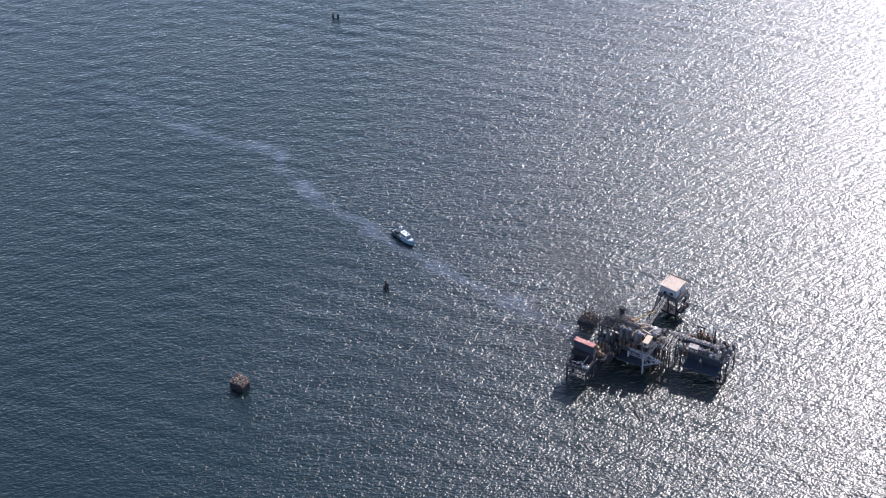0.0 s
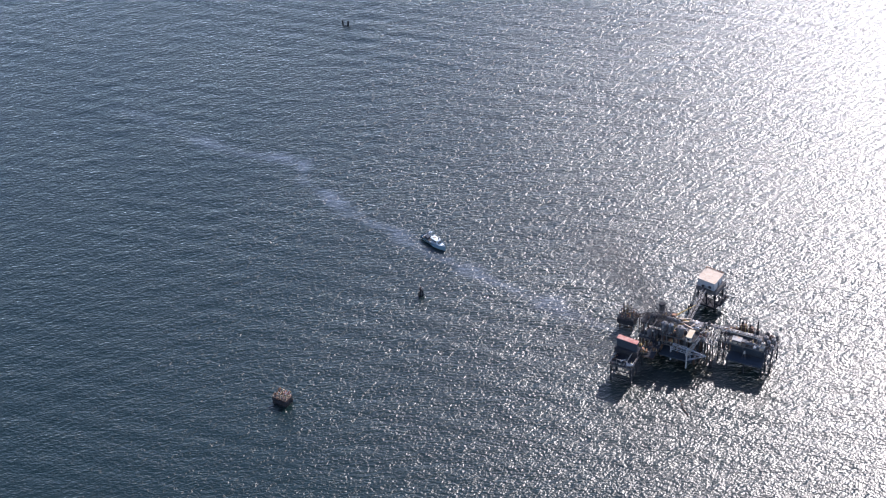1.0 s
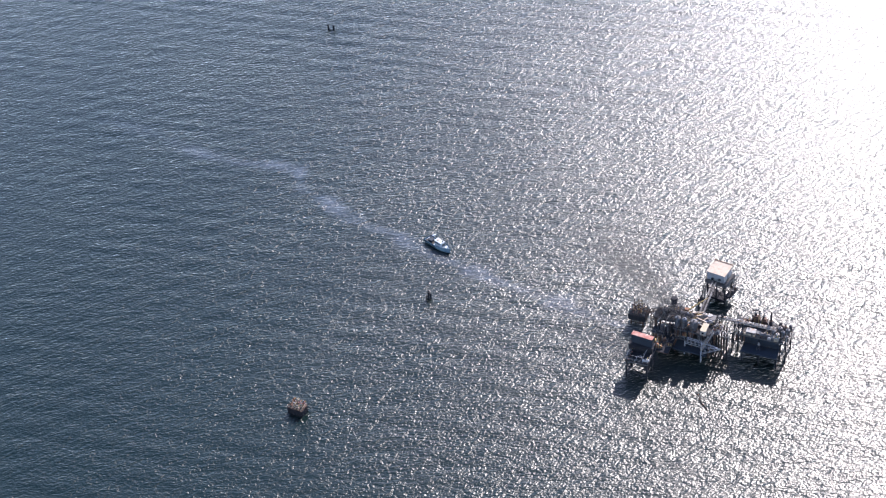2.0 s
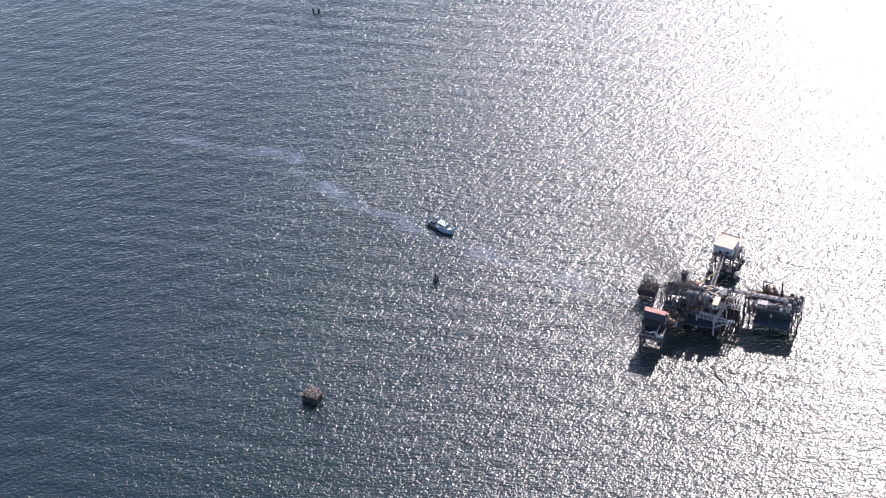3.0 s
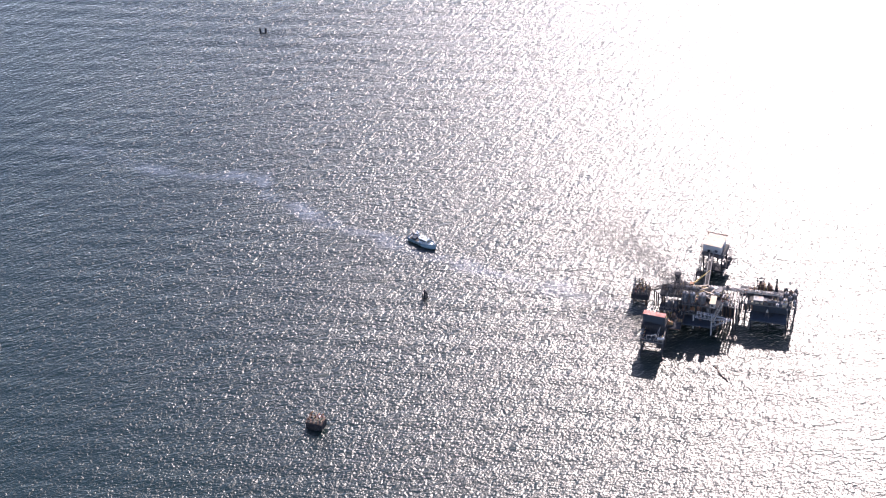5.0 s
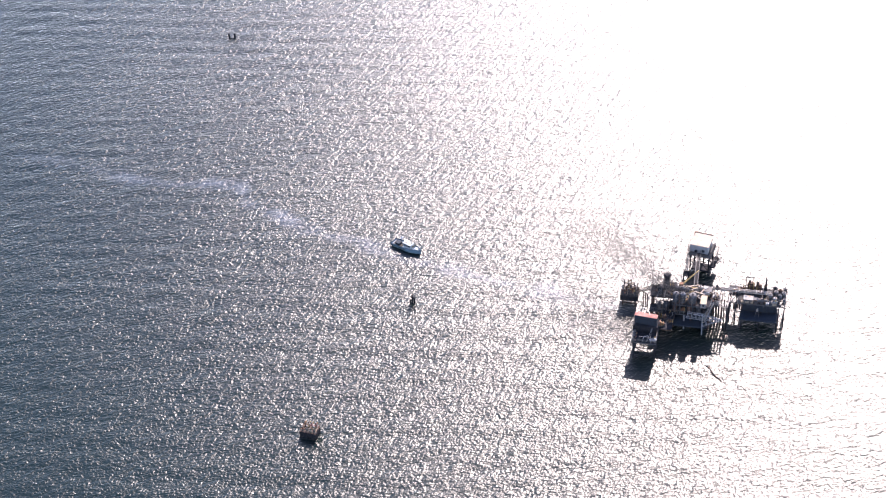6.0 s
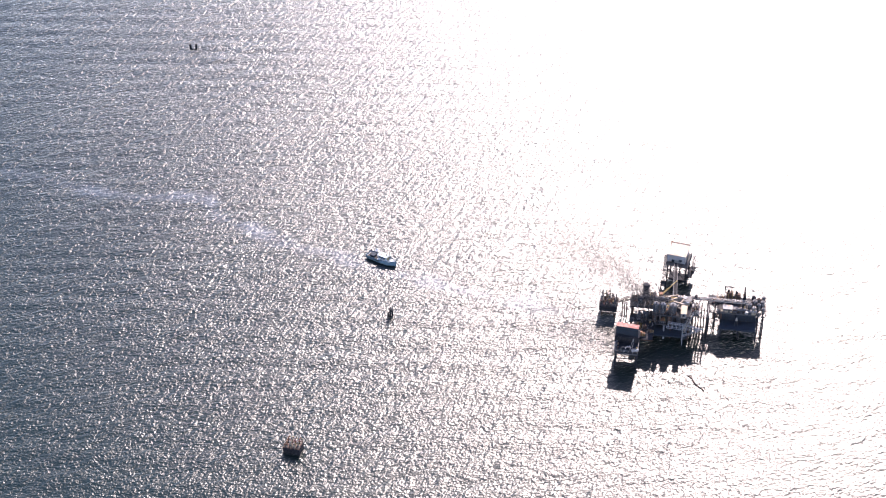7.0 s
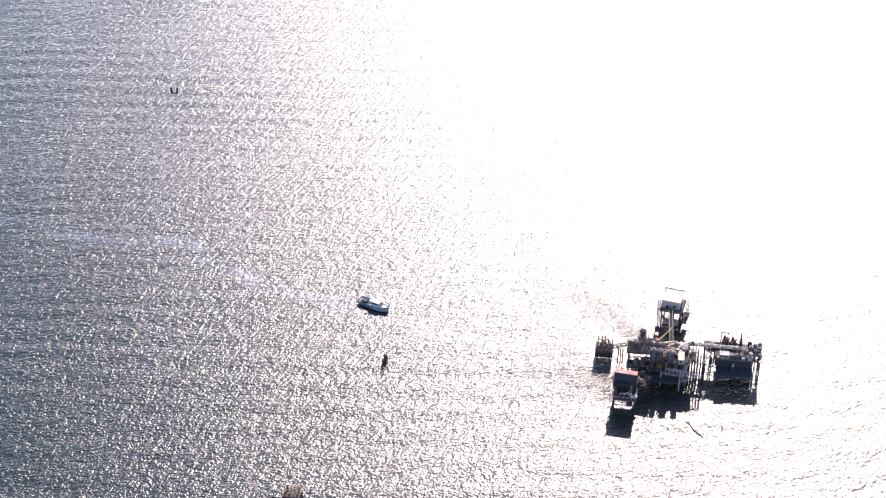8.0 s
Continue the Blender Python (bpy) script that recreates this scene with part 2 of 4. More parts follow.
# ---- platform structures ----
def jacket(top, u_list, v_list, z_top, mat, r=0.35, levels=(2.0, 5.5), mat_brace=None):
    """Legs into the sea with horizontal and diagonal braces between them, as parts of top."""
    mat_brace = mat_brace or mat
    for u in u_list:
        for v in v_list:
            part("leg", rod(B(), (u, v, -3.0), (u, v, z_top), r, 10), mat, top, smooth=True)
    bays = [((u_list[k], v), (u_list[k + 1], v)) for k in range(len(u_list) - 1) for v in (v_list[0], v_list[-1])]
    bays += [((u, v_list[k]), (u, v_list[k + 1])) for k in range(len(v_list) - 1) for u in (u_list[0], u_list[-1])]
    for k, (a, b) in enumerate(bays):
        for z in levels:
            part("brace", rod(B(), (*a, z), (*b, z), r * 0.45, 6), mat_brace, top)
        za, zb = (levels[0], levels[-1]) if k % 2 else (levels[-1], levels[0])
        part("brace", rod(B(), (*a, za), (*b, zb), r * 0.4, 6), mat_brace, top)


def deck(top, u0, u1, v0, v1, z, mat=None, depth=0.55, name="deck", step=1.6, edge=None):
    """A plated deck: plate, edge girders and cross joists below it."""
    part(name, box(B(), u0, u1, v0, v1, z - 0.08, z, 0.02), mat or M_GRATE, top)
    bm = B()
    for v in (v0 + 0.12, v1 - 0.12):
        box(bm, u0, u1, v - 0.12, v + 0.12, z - depth, z - 0.085)
    for u in (u0 + 0.12, u1 - 0.12):
        box(bm, u - 0.12, u + 0.12, v0 + 0.25, v1 - 0.25, z - depth, z - 0.085)
    part("edge_girder", bm, edge or M_STEEL, top)
    u = u0 + step
    while u < u1 - 0.5:
        part("joist", box(B(), u - 0.07, u + 0.07, v0 + 0.25, v1 - 0.25, z - depth * 0.8, z - 0.085), M_STEEL, top)
        u += step


def open_frame(top, u0, u1, v0, v1, z, mat=None, gap=1.1):
    """Bare beams where a deck has no plate."""
    n = max(2, round((u1 - u0) / gap))
    for k in range(n + 1):
        u = u0 + (u1 - u0) * k / n
        part("bare_beam", box(B(), u - 0.09, u + 0.09, v0, v1, z - 0.45, z - 0.02), mat or M_STEEL, top)
    for v in (v0 + 0.1, v1 - 0.1):
        part("bare_beam", box(B(), u0, u1, v - 0.09, v + 0.09, z - 0.75, z - 0.455), mat or M_STEEL, top)


def railing(top, pts, z, mat=None, h=1.1, gap=1.5):
    """Posts with two rails along a line of (u, v) points."""
    for (a, b) in zip(pts[:-1], pts[1:]):
        a, b = Vector((*a, z)), Vector((*b, z))
        d = b - a
        k = max(1, round(d.length / gap))
        rail = part("railing", rod(B(), a + Vector((0, 0, h)), b + Vector((0, 0, h)), 0.045, 4), mat or M_LIGHT, top)
        part("knee_rail", rod(B(), a + Vector((0, 0, h * 0.55)), b + Vector((0, 0, h * 0.55)), 0.045, 4), mat or M_LIGHT, rail)
        for i in range(k + 1):
            p = a + d * (i / k)
            part("rail_post", rod(B(), p, p + Vector((0, 0, h)), 0.045, 4), mat or M_LIGHT, rail)


def vessel_upright(name, u, v, z, r, h, mat, label, group="", cap=None):
    t = thing(name, u, v, z, label, "vessel", group)
    bm = rod(B(), (0, 0, 0.35), (0, 0, h - 0.3 * r), r, 16)
    ball(bm, (0, 0, h - 0.3 * r), r * 0.985, 0.45, 16, 8)
    part("shell", bm, mat, t, smooth=False)
    part("skirt", rod(B(), (0, 0, 0), (0, 0, 0.4), r * 1.08, 16), M_RUST, t)
    part("nozzle", rod(B(), (0, 0, h), (0, 0, h + 0.55), r * 0.22, 8), cap or M_STEEL, t)
    for q in range(2):
        a = q * 2.1 + u
        fp = part("flange_pipe", rod(B(), (r * 0.8 * math.cos(a), r * 0.8 * math.sin(a), h * 0.55), (r * 1.5 * math.cos(a), r * 1.5 * math.sin(a), h * 0.55), 0.14, 8), M_RUST, t)
        part("flange", rod(B(), (r * 1.5 * math.cos(a), r * 1.5 * math.sin(a), h * 0.55), (r * 1.58 * math.cos(a), r * 1.58 * math.sin(a), h * 0.55), 0.22, 10), M_STEEL, fp)
    bm = B()
    for k in range(int(h / 0.4)):
        rod(bm, (-0.22, -r - 0.2, 0.4 + k * 0.4), (0.22, -r - 0.2, 0.4 + k * 0.4), 0.03, 4)
    for sx in (-0.22, 0.22):
        rod(bm, (sx, -r - 0.2, 0), (sx, -r - 0.2, h), 0.04, 4)
    part("ladder", bm, M_LIGHT, t)
    return t


def vessel_flat(name, u, v, z, r, length, mat, label, turn=0.0, group=""):
    t = thing(name, u, v, z, label, "vessel", group, turn)
    zc = r + 0.45
    bm = rod(B(), (-length / 2, 0, zc), (length / 2, 0, zc), r, 16)
    for e in (-1, 1):
        m = Matrix.Translation((e * length / 2, 0, zc)) @ Matrix.Diagonal((0.5, 1, 1, 1))
        bmesh.ops.create_uvsphere(bm, u_segments=12, v_segments=8, radius=r * 0.985, matrix=m)
    part("shell", bm, mat, t)
    for e in (-0.32, 0.32):
        part("saddle", box(B(), e * length - 0.15, e * length + 0.15, -r * 0.8, r * 0.8, 0, zc - r * 0.4), M_RUST, t)
    part("manhole", rod(B(), (0, 0, zc + r * 0.9), (0, 0, zc + r + 0.35), 0.3, 10), M_STEEL, t)
    part("outlet_pipe", rod(B(), (length * 0.3, 0, zc + r * 0.9), (length * 0.3, 0, zc + r + 0.8), 0.12, 8), M_YELLOW, t)
    return t


def valve_tree(u, v, z, h, label, group, mat=None):
    """A wellhead tree: stem, cross arms, hand wheels and a cap."""
    t = thing("wellhead_tree", u, v, z, label, "wellhead", group)
    mat = mat or M_RUST
    part("stem", rod(B(), (0, 0, 0), (0, 0, h), 0.2, 8), mat, t)
    part("casing_head", rod(B(), (0, 0, 0), (0, 0, 0.5), 0.42, 10), M_STEEL, t)
    for k, zz in enumerate((h * 0.45, h * 0.7)):
        a = k * 1.3 + u
        d = Vector((math.cos(a), math.sin(a), 0)) * 0.75
        c = Vector((0, 0, zz))
        arm = part("cross_arm", rod(B(), c - d, c + d, 0.13, 6), mat, t)
        part("hand_wheel", rod(B(), c + d, c + d * 1.12, 0.28, 10), M_YELLOW if k else M_RED, arm)
    part("cap", rod(B(), (0, 0, h), (0, 0, h + 0.25), 0.3, 8), M_STEEL, t)
    return t


def pipe_run(name, pts, r, mat, label, category="pipe", supports=()):
    t = thing(name, *pts[0], label, category)
    o = Vector(pts[0])
    for a, b in zip(pts[:-1], pts[1:]):
        part("pipe_length", rod(B(), Vector(a) - o, Vector(b) - o, r, 10), mat, t, smooth=True)
    for p in pts[1:-1]:
        part("elbow", ball(B(), Vector(p) - o, r * 1.12, 1.0, 8, 6), mat, t, smooth=True)
    for p in supports:
        q = Vector(p) - o
        part("pipe_support", rod(B(), q, (q.x, q.y, 0), 0.09, 6), M_STEEL, t)
    return t


def bridge(name, a, b, width, label, h=1.5, bays=7, mat=None, floor_mat=None):
    """A truss footbridge from a to b: floor, two side trusses, each of chords, posts and diagonals."""
    a, b = Vector(a), Vector(b)
    d = b - a
    turn = math.degrees(math.atan2(d.y, d.x))
    t = thing(name, a.x, a.y, a.z, label, "bridge", turn=turn)
    n, fall = d.to_2d().length, d.z
    mat = mat or M_LIGHT
    bm = B()
    bars = int(n / 0.6)
    for k in range(bars + 1):
        x = n * k / bars
        box(bm, x - 0.12, x + 0.12, -width / 2, width / 2, fall * k / bars - 0.05, fall * k / bars + 0.03)
    part("floor_grating", bm, floor_mat or M_TAN, t)
    for s in (-1, 1):
        y = s * width / 2
        for z in (0.05, h):
            chord = part("chord", rod(B(), (0, y, z), (n, y, fall + z), 0.1, 6), mat, t)
        for k in range(bays + 1):
            x, zz = n * k / bays, fall * k / bays
            part("truss_post", rod(B(), (x, y, zz), (x, y, zz + h), 0.06, 5), mat, chord)
            if k < bays:
                x2, z2 = n * (k + 1) / bays, fall * (k + 1) / bays
                p, q = ((x, y, zz), (x2, y, z2 + h)) if k % 2 else ((x, y, zz + h), (x2, y, z2))
                part("diagonal", rod(B(), p, q, 0.06, 5), mat, chord)
    return t


def skid(name, u, v, z, w, d, h, mat, label, category="machine", turn=0.0, group="", seed=1):
    """A machine on a frame: base beams, body, top cover, cylinders and pipes."""
    rng = random.Random(seed)
    t = thing(name, u, v, z, label, category, group, turn)
    bm = B()
    for s in (-1, 1):
        box(bm, -w / 2, w / 2, s * d * 0.4 - 0.1, s * d * 0.4 + 0.1, 0, 0.28)
    part("base_frame", bm, M_STEEL, t)
    part("body", box(B(), -w * 0.42, w * 0.3, -d * 0.35, d * 0.35, 0.28, h * 0.72, 0.06), mat, t)
    part("cover", box(B(), -w * 0.36, w * 0.2, -d * 0.28, d * 0.28, h * 0.72, h * 0.9, 0.08), mat, t)
    part("cylinder", rod(B(), (w * 0.3, 0, h * 0.4), (w * 0.48, 0, h * 0.4), d * 0.24, 12), M_STEEL, t)
    part("air_filter", rod(B(), (-w * 0.2, 0, h * 0.9), (-w * 0.2, 0, h * 1.12), d * 0.14, 10), M_CHAR, t)
    for k in range(3):
        x = rng.uniform(-0.4, 0.45) * w
        y = rng.choice((-1, 1)) * d * 0.42
        part("riser_pipe", rod(B(), (x, y, 0.2), (x, y, h * rng.uniform(0.8, 1.15)), 0.09, 6), rng.choice((M_RUST, M_LIGHT, M_YELLOW)), t)
    return t


def shed(name, u, v, z, w, d, h, wall, roof, label, category="shed", turn=0.0, over=0.25, windows=0, pitch=0.35):
    """A small building: four walls with thickness, a sheet roof with a fall, a door and windows."""
    t = thing(name, u, v, z, label, category, turn=turn)
    k = 0.12
    part("wall", box(B(), -w / 2, w / 2, -d / 2, -d / 2 + k, 0, h), wall, t)
    part("wall", box(B(), -w / 2, w / 2, d / 2 - k, d / 2, 0, h), wall, t)
    part("wall", box(B(), -w / 2, -w / 2 + k, -d / 2 + k, d / 2 - k, 0, h), wall, t)
    part("wall", box(B(), w / 2 - k, w / 2, -d / 2 + k, d / 2 - k, 0, h), wall, t)
    bm = box(B(), -w / 2 - over, w / 2 + over, -d / 2 - over, d / 2 + over, h, h + 0.16, 0.03)
    for vert in bm.verts:
        vert.co.z += pitch * (vert.co.y / d + 0.5)
    r = part("roof", bm, roof, t)
    x = -w / 2 - over + 0.25
    while x < w / 2 + over - 0.2:
        part("roof_rib", beam(B(), (x, -d / 2 - over, h + 0.18 + pitch * (-over / d)), (x, d / 2 + over, h + 0.18 + pitch * (1 + over / d)), 0.07, 0.06), roof, r)
        x += 0.75
    for i in range(windows):
        x = -w / 2 + w * (i + 1) / (windows + 1)
        wf = part("window", box(B(), x - 0.42, x + 0.42, -d / 2 - 0.05, -d / 2 - 0.004, h * 0.38, h * 0.8), M_STEEL, t)
        part("pane", box(B(), x - 0.34, x + 0.34, -d / 2 - 0.075, -d / 2 - 0.052, h * 0.42, h * 0.76), M_GLASS, wf)
    leaf = part("door", box(B(), w / 2 + 0.004, w / 2 + 0.06, -0.45, 0.45, 0.02, min(2.05, h - 0.1)), M_STEEL, t)
    part("door_handle", rod(B(), (w / 2 + 0.1, 0.3, h * 0.4), (w / 2 + 0.1, 0.3, h * 0.4 + 0.16), 0.025, 6), M_LIGHT, leaf)
    return t


# -- production platform in the middle --
UP, LOW = 10.7, 6.6                        # levels of its upper and lower decks
top = thing("production_platform", -18, 11, 0, "fire-blackened two-level steel production platform on tubular legs", "platform")
jacket(top, (-10.4, -2.6, 3.2, 9.2), (-2.6, 2.3), UP - 0.6, M_RUST, 0.34, (1.8, 4.6))
for u in (-10.4, -2.6, 3.2, 9.2):
    part("leg", rod(B(), (u, -5.4, -3.0), (u, -5.4, LOW - 0.5 if u < -3 else UP - 0.6), 0.34, 10), M_RUST, top, smooth=True)
part("leg", rod(B(), (1.0, -6.1, -3.0), (1.0, -6.1, LOW - 0.6), 0.26, 10), M_TUBE, top, "pale painted leg")
deck(top, -2.2, 9.8, -6.3, 3.0, LOW, M_GRATE)
deck(top, -11.0, -2.24, -6.0, -2.0, LOW, M_CHAR, 0.6, name="walkway_deck", edge=M_GALV)
deck(top, -6.2, -2.2, -15.3, -6.04, LOW - 0.1, M_CHAR, 0.5, name="link_deck", edge=M_RUST)
deck(top, -3.2, 9.8, -6.4, 3.1, UP, M_CHAR, name="upper_deck")
deck(top, -11.2, -3.24, -3.0, 3.1, UP, M_CHAR, name="burnt_deck", edge=M_CHAR)
deck(top, -7.6, -2.6, 3.14, 5.6, UP, M_CHAR, name="stack_deck")
# added low deck, coloured like the shaded water around it
deck(top, -2.4, 9.0, -8.6, 3.0, 3.5, M_TEAL, name="cellar_deck", edge=M_TEAL)
deck(top, -9.6, -2.7, -5.9, 0.8, 1.7, M_CHAR, 0.5, name="boat_landing", edge=M_CHAR)
# added panels that darken part of an open bay
for k in range(3, 7):
    part("wind_wall", box(B(), -9.4 + 1.02 * k, -8.42 + 1.02 * k, -3.9 - 0.05 * (k % 2), -3.83 - 0.05 * (k % 2), LOW + 0.05, UP - 0.6 + 0.3 * (k % 3) - 0.6), M_CHAR if k % 3 else M_TEAL, top)
railing(top, ((-10.9, -5.9), (-2.4, -5.9), (-2.1, -6.2), (9.7, -6.2)), LOW, M_LIGHT)
railing(top, ((-11.1, -2.9), (-3.1, -2.9), (-3.1, -6.3), (0.0, -6.3)), UP, M_STEEL)
railing(top, ((9.7, 3.0), (6.0, 3.0)), UP, M_STEEL)
railing(top, ((-7.8, 3.0), (-11.1, 3.0), (-11.1, -2.9)), UP, M_STEEL)

# -- right-hand platform --
top = thing("compressor_platform", 7, 15.3, 0, "steel compressor platform crowded with tanks and machinery", "platform")
jacket(top, (-9.2, -7.2, 0, 7.4, 9.2), (-4.0, 4.2), 8.6, M_CHAR, 0.24, (2.0, 5.5), M_CHAR)
deck(top, -6.4, 7.2, -4.3, 4.8, 9.0)
deck(top, -9.9, -6.44, 0.2, 4.8, 9.0, name="back_deck")
open_frame(top, -9.9, -6.5, -4.3, 0.1, 9.0)
# panels stand in for the dark girders and gear at this end
for k in range(5):
    part("skirt_panel", box(B(), -8.0 + 0.66 * k, -7.4 + 0.66 * k, -4.1 - 0.04 * (k % 2), -4.02 - 0.04 * (k % 2), 5.6 + 0.3 * (k % 3), 8.3), M_CHAR if k % 2 else M_RUST, top)
open_frame(top, 7.3, 9.9, -4.3, 4.8, 9.0)
# added dark sheet in the colour of the shaded water under the deck
deck(top, -5.4, 7.0, -7.4, 4.4, 4.4, M_TEAL, name="cellar_deck", edge=M_TEAL)
# added panels: cover the sunlit strip and stand for shade under the deck
for k in range(11):
    part("wind_wall", box(B(), -5.3 + 1.08 * k, -4.26 + 1.08 * k, -2.5 - 0.06 * (k % 2), -2.44 - 0.06 * (k % 2), 4.45, 8.3 - 0.25 * (k % 3)), M_TEAL, top)
for u in (-4.8, 1, 7.0):
    part("leg", rod(B(), (u, -7.4, -3), (u, -7.4, 3.9), 0.24, 10), M_CHAR, top)
railing(top, ((-9.8, -4.4), (-5, -4.4)), 9.0, M_LIGHT)
railing(top, ((2, -4.4), (9.8, -4.4), (9.8, 4.7), (-9.8, 4.7)), 9.0, M_STEEL)

# -- small deck with the red-roofed container --
top = thing("container_platform", -28.7, -7.4, 0, "small steel platform carrying a red-roofed container", "platform")
jacket(top, (-3.3, 3.8), (-5.4, 0, 5.6), 7.0, M_CHAR, 0.28, (1.6, 4.6))
deck(top, -3.7, 4.2, -5.9, 6.6, 7.4, M_CHAR)
deck(top, -4.2, 4.2, -0.6, 3.0, 10.1, M_CHAR, 0.3, name="container_deck", edge=M_CHAR)
# added dark panels block the sunlit gap below the container
for k in range(8):
    part("skirt_panel", box(B(), -4.1 + 1.02 * k, -3.12 + 1.02 * k, -0.5 - 0.05 * (k % 2), -0.44 - 0.05 * (k % 2), 7.45, 9.7), M_CHAR, top)
for u in (-3.9, 0.0, 3.9):
    for v in (-0.2, 2.7):
        part("post", rod(B(), (u, v, 7.4), (u, v, 9.6), 0.16, 8), M_CHAR, top)
railing(top, ((-3.6, -5.8), (4.1, -5.8)), 7.4, M_LIGHT)
railing(top, ((-3.6, -0.8), (-3.6, -5.8)), 7.4, M_LIGHT)
railing(top, ((4.1, -5.8), (4.1, -1.0)), 7.4, M_LIGHT)

# -- wellhead deck at the far side --
top = thing("wellhead_platform", -37.2, 16.6, 0, "small rusted wellhead platform with bare valve trees", "platform")
jacket(top, (-2.2, 2.2), (-2.2, 2.2), 4.3, M_RUST, 0.26, (1.0, 3.4))
# girders drawn 2.2 m deep and dark, partly for the shade below
deck(top, -3.1, 3.1, -2.9, 2.9, 4.6, M_CHAR, 2.2, edge=M_CHAR)

# -- quarters --
top = thing("quarters_platform", -14.6, 39.2, 0, "dark steel jacket platform under the living quarters", "platform", turn=-10)
jacket(top, (-3.2, 0.2, 3.5), (-2.9, 2.9), 9.2, M_CHAR, 0.28, (1.8, 5.4), M_CHAR)
deck(top, -3.8, 4.2, -3.7, 3.7, 9.4, M_GRATE, 1.5, edge=M_GALV)
deck(top, -2.6, 4.0, -3.6, 0.6, 2.2, M_CHAR, 0.7, name="cellar_deck", edge=M_CHAR)
deck(top, 4.0, 5.9, -3.4, 3.0, 4.4, M_CHAR, name="landing_deck", edge=M_CHAR)
railing(top, ((4.1, -3.4), (4.1, 3.4)), 9.4, M_STEEL)


# -- well bay between the two large platforms --
top = thing("well_bay_platform", -5.3, 11.0, 0, "narrow steel well bay deck standing on many conductor pipes", "platform")
jacket(top, (-2.6, 2.6), (-4.4, 4.4), 10.4, M_CHAR, 0.2, (2.0, 5.5))
deck(top, -2.9, -0.2, -4.9, 1.2, 10.8)
open_frame(top, -2.9, -0.2, 1.25, 4.9, 10.8)
open_frame(top, -0.1, 2.9, -4.9, 4.9, 10.8, M_GALV)
for v, count in ((-3.6, 6), (-0.8, 5), (2.4, 4)):
    for k in range(count):
        part("conductor", rod(B(), (-2.2 + k * 0.92, v, -3), (-2.2 + k * 0.92, v, 10.4), 0.19, 8), M_CHAR if (k + count) % 3 else M_RUST, top)
railing(top, ((-2.8, -4.8), (2.8, -4.8)), 10.8, M_LIGHT)
for k in range(4):
    valve_tree(-7.7 + k * 0.6, 8.0 + (k % 2) * 1.2, 10.8, 1.7 + 0.3 * (k % 3), "weathered wellhead valve tree on the well bay deck", "wellhead trees", M_LIGHT if k % 2 else M_RUST)

vessel_upright("knockout_drum", -6.9, 14.6, 10.8, 0.5, 1.7, M_CHAR, "small black upright drum at the back of the well bay", "")

# -- living quarters --
hut = shed("quarters_cabin", -14.8, 39.1, 9.4, 6.5, 6.2, 3.3, M_WHITE, M_ROOF, "white living quarters cabin with a cream sheet roof", "cabin", windows=0, over=0.35, pitch=0.5, turn=-10)
part("ridge_pipe", rod(B(), (-3.6, 3.4, 4.14), (3.6, 3.4, 4.14), 0.11, 8), M_ORANGE, hut, "brown gutter pipe along the high edge")
part("vent_pipe", rod(B(), (-3.1, 2.4, 3.8), (-3.1, 2.4, 4.9), 0.12, 8), M_ORANGE, hut)
ac = part("air_conditioner", box(B(), 1.1, 2.1, -3.700, -3.104, 0.9, 1.6, 0.05), M_CHAR, hut)
part("grille", box(B(), 1.2, 2.0, -3.730, -3.704, 1.0, 1.5), M_STEEL, ac)
part("air_conditioner", box(B(), -1.5, -0.6, -3.700, -3.104, 0.5, 1.2, 0.05), M_CHAR, hut)
for k, (u, v) in enumerate(((-9.4, 37.6), (-9.1, 40.0))):
    t = thing("diesel_drum", u, v, 4.4, "rusted fuel drum on the lower landing", "drum", "fuel drums")
    part("barrel", rod(B(), (0, 0, 0), (0, 0, 1.1), 0.42, 14), M_RUST, t)
    part("rim", rod(B(), (0, 0, 1.1), (0, 0, 1.14), 0.44, 14), M_STEEL, t)
t = thing("stair_flight", -19.2, 40.4, 2.0, "dark steel stair from the boat landing to the quarters deck", "stair")
for s_ in (-0.5, 0.5):
    part("stringer", beam(B(), (s_, -6.6, 0.0), (s_, 0.6, 7.2), 0.1, 0.4), M_CHAR, t)
for k in range(30):
    part("tread", box(B(), -0.45, 0.45, -6.4 + k * 0.23, -6.1 + k * 0.23, 0.25 + k * 0.232, 0.3 + k * 0.232), M_STEEL, t)
part("landing_plate", box(B(), -0.9, 0.9, -9.0, -6.2, -0.1, 0.1), M_CHAR, t)
for x in (-0.8, 0.8):
    part("landing_pile", rod(B(), (x, -8.6, -5.6), (x, -8.6, 1.4), 0.2, 8), M_CHAR, t)
    part("landing_pile", rod(B(), (x, -6.5, -5.6), (x, -6.5, 0.6), 0.2, 8), M_CHAR, t)
t = thing("stair_flight", -9.1, 36.0, 4.4, "dark steel stair from the landing to the quarters deck", "stair")
for s_ in (-0.45, 0.45):
    part("stringer", beam(B(), (s_, 0.3, 0.1), (s_, 5.0, 5.1), 0.08, 0.3), M_CHAR, t)
for k in range(22):
    part("tread", box(B(), -0.42, 0.42, 0.35 + k * 0.21, 0.58 + k * 0.21, 0.3 + k * 0.223, 0.34 + k * 0.223), M_STEEL, t)

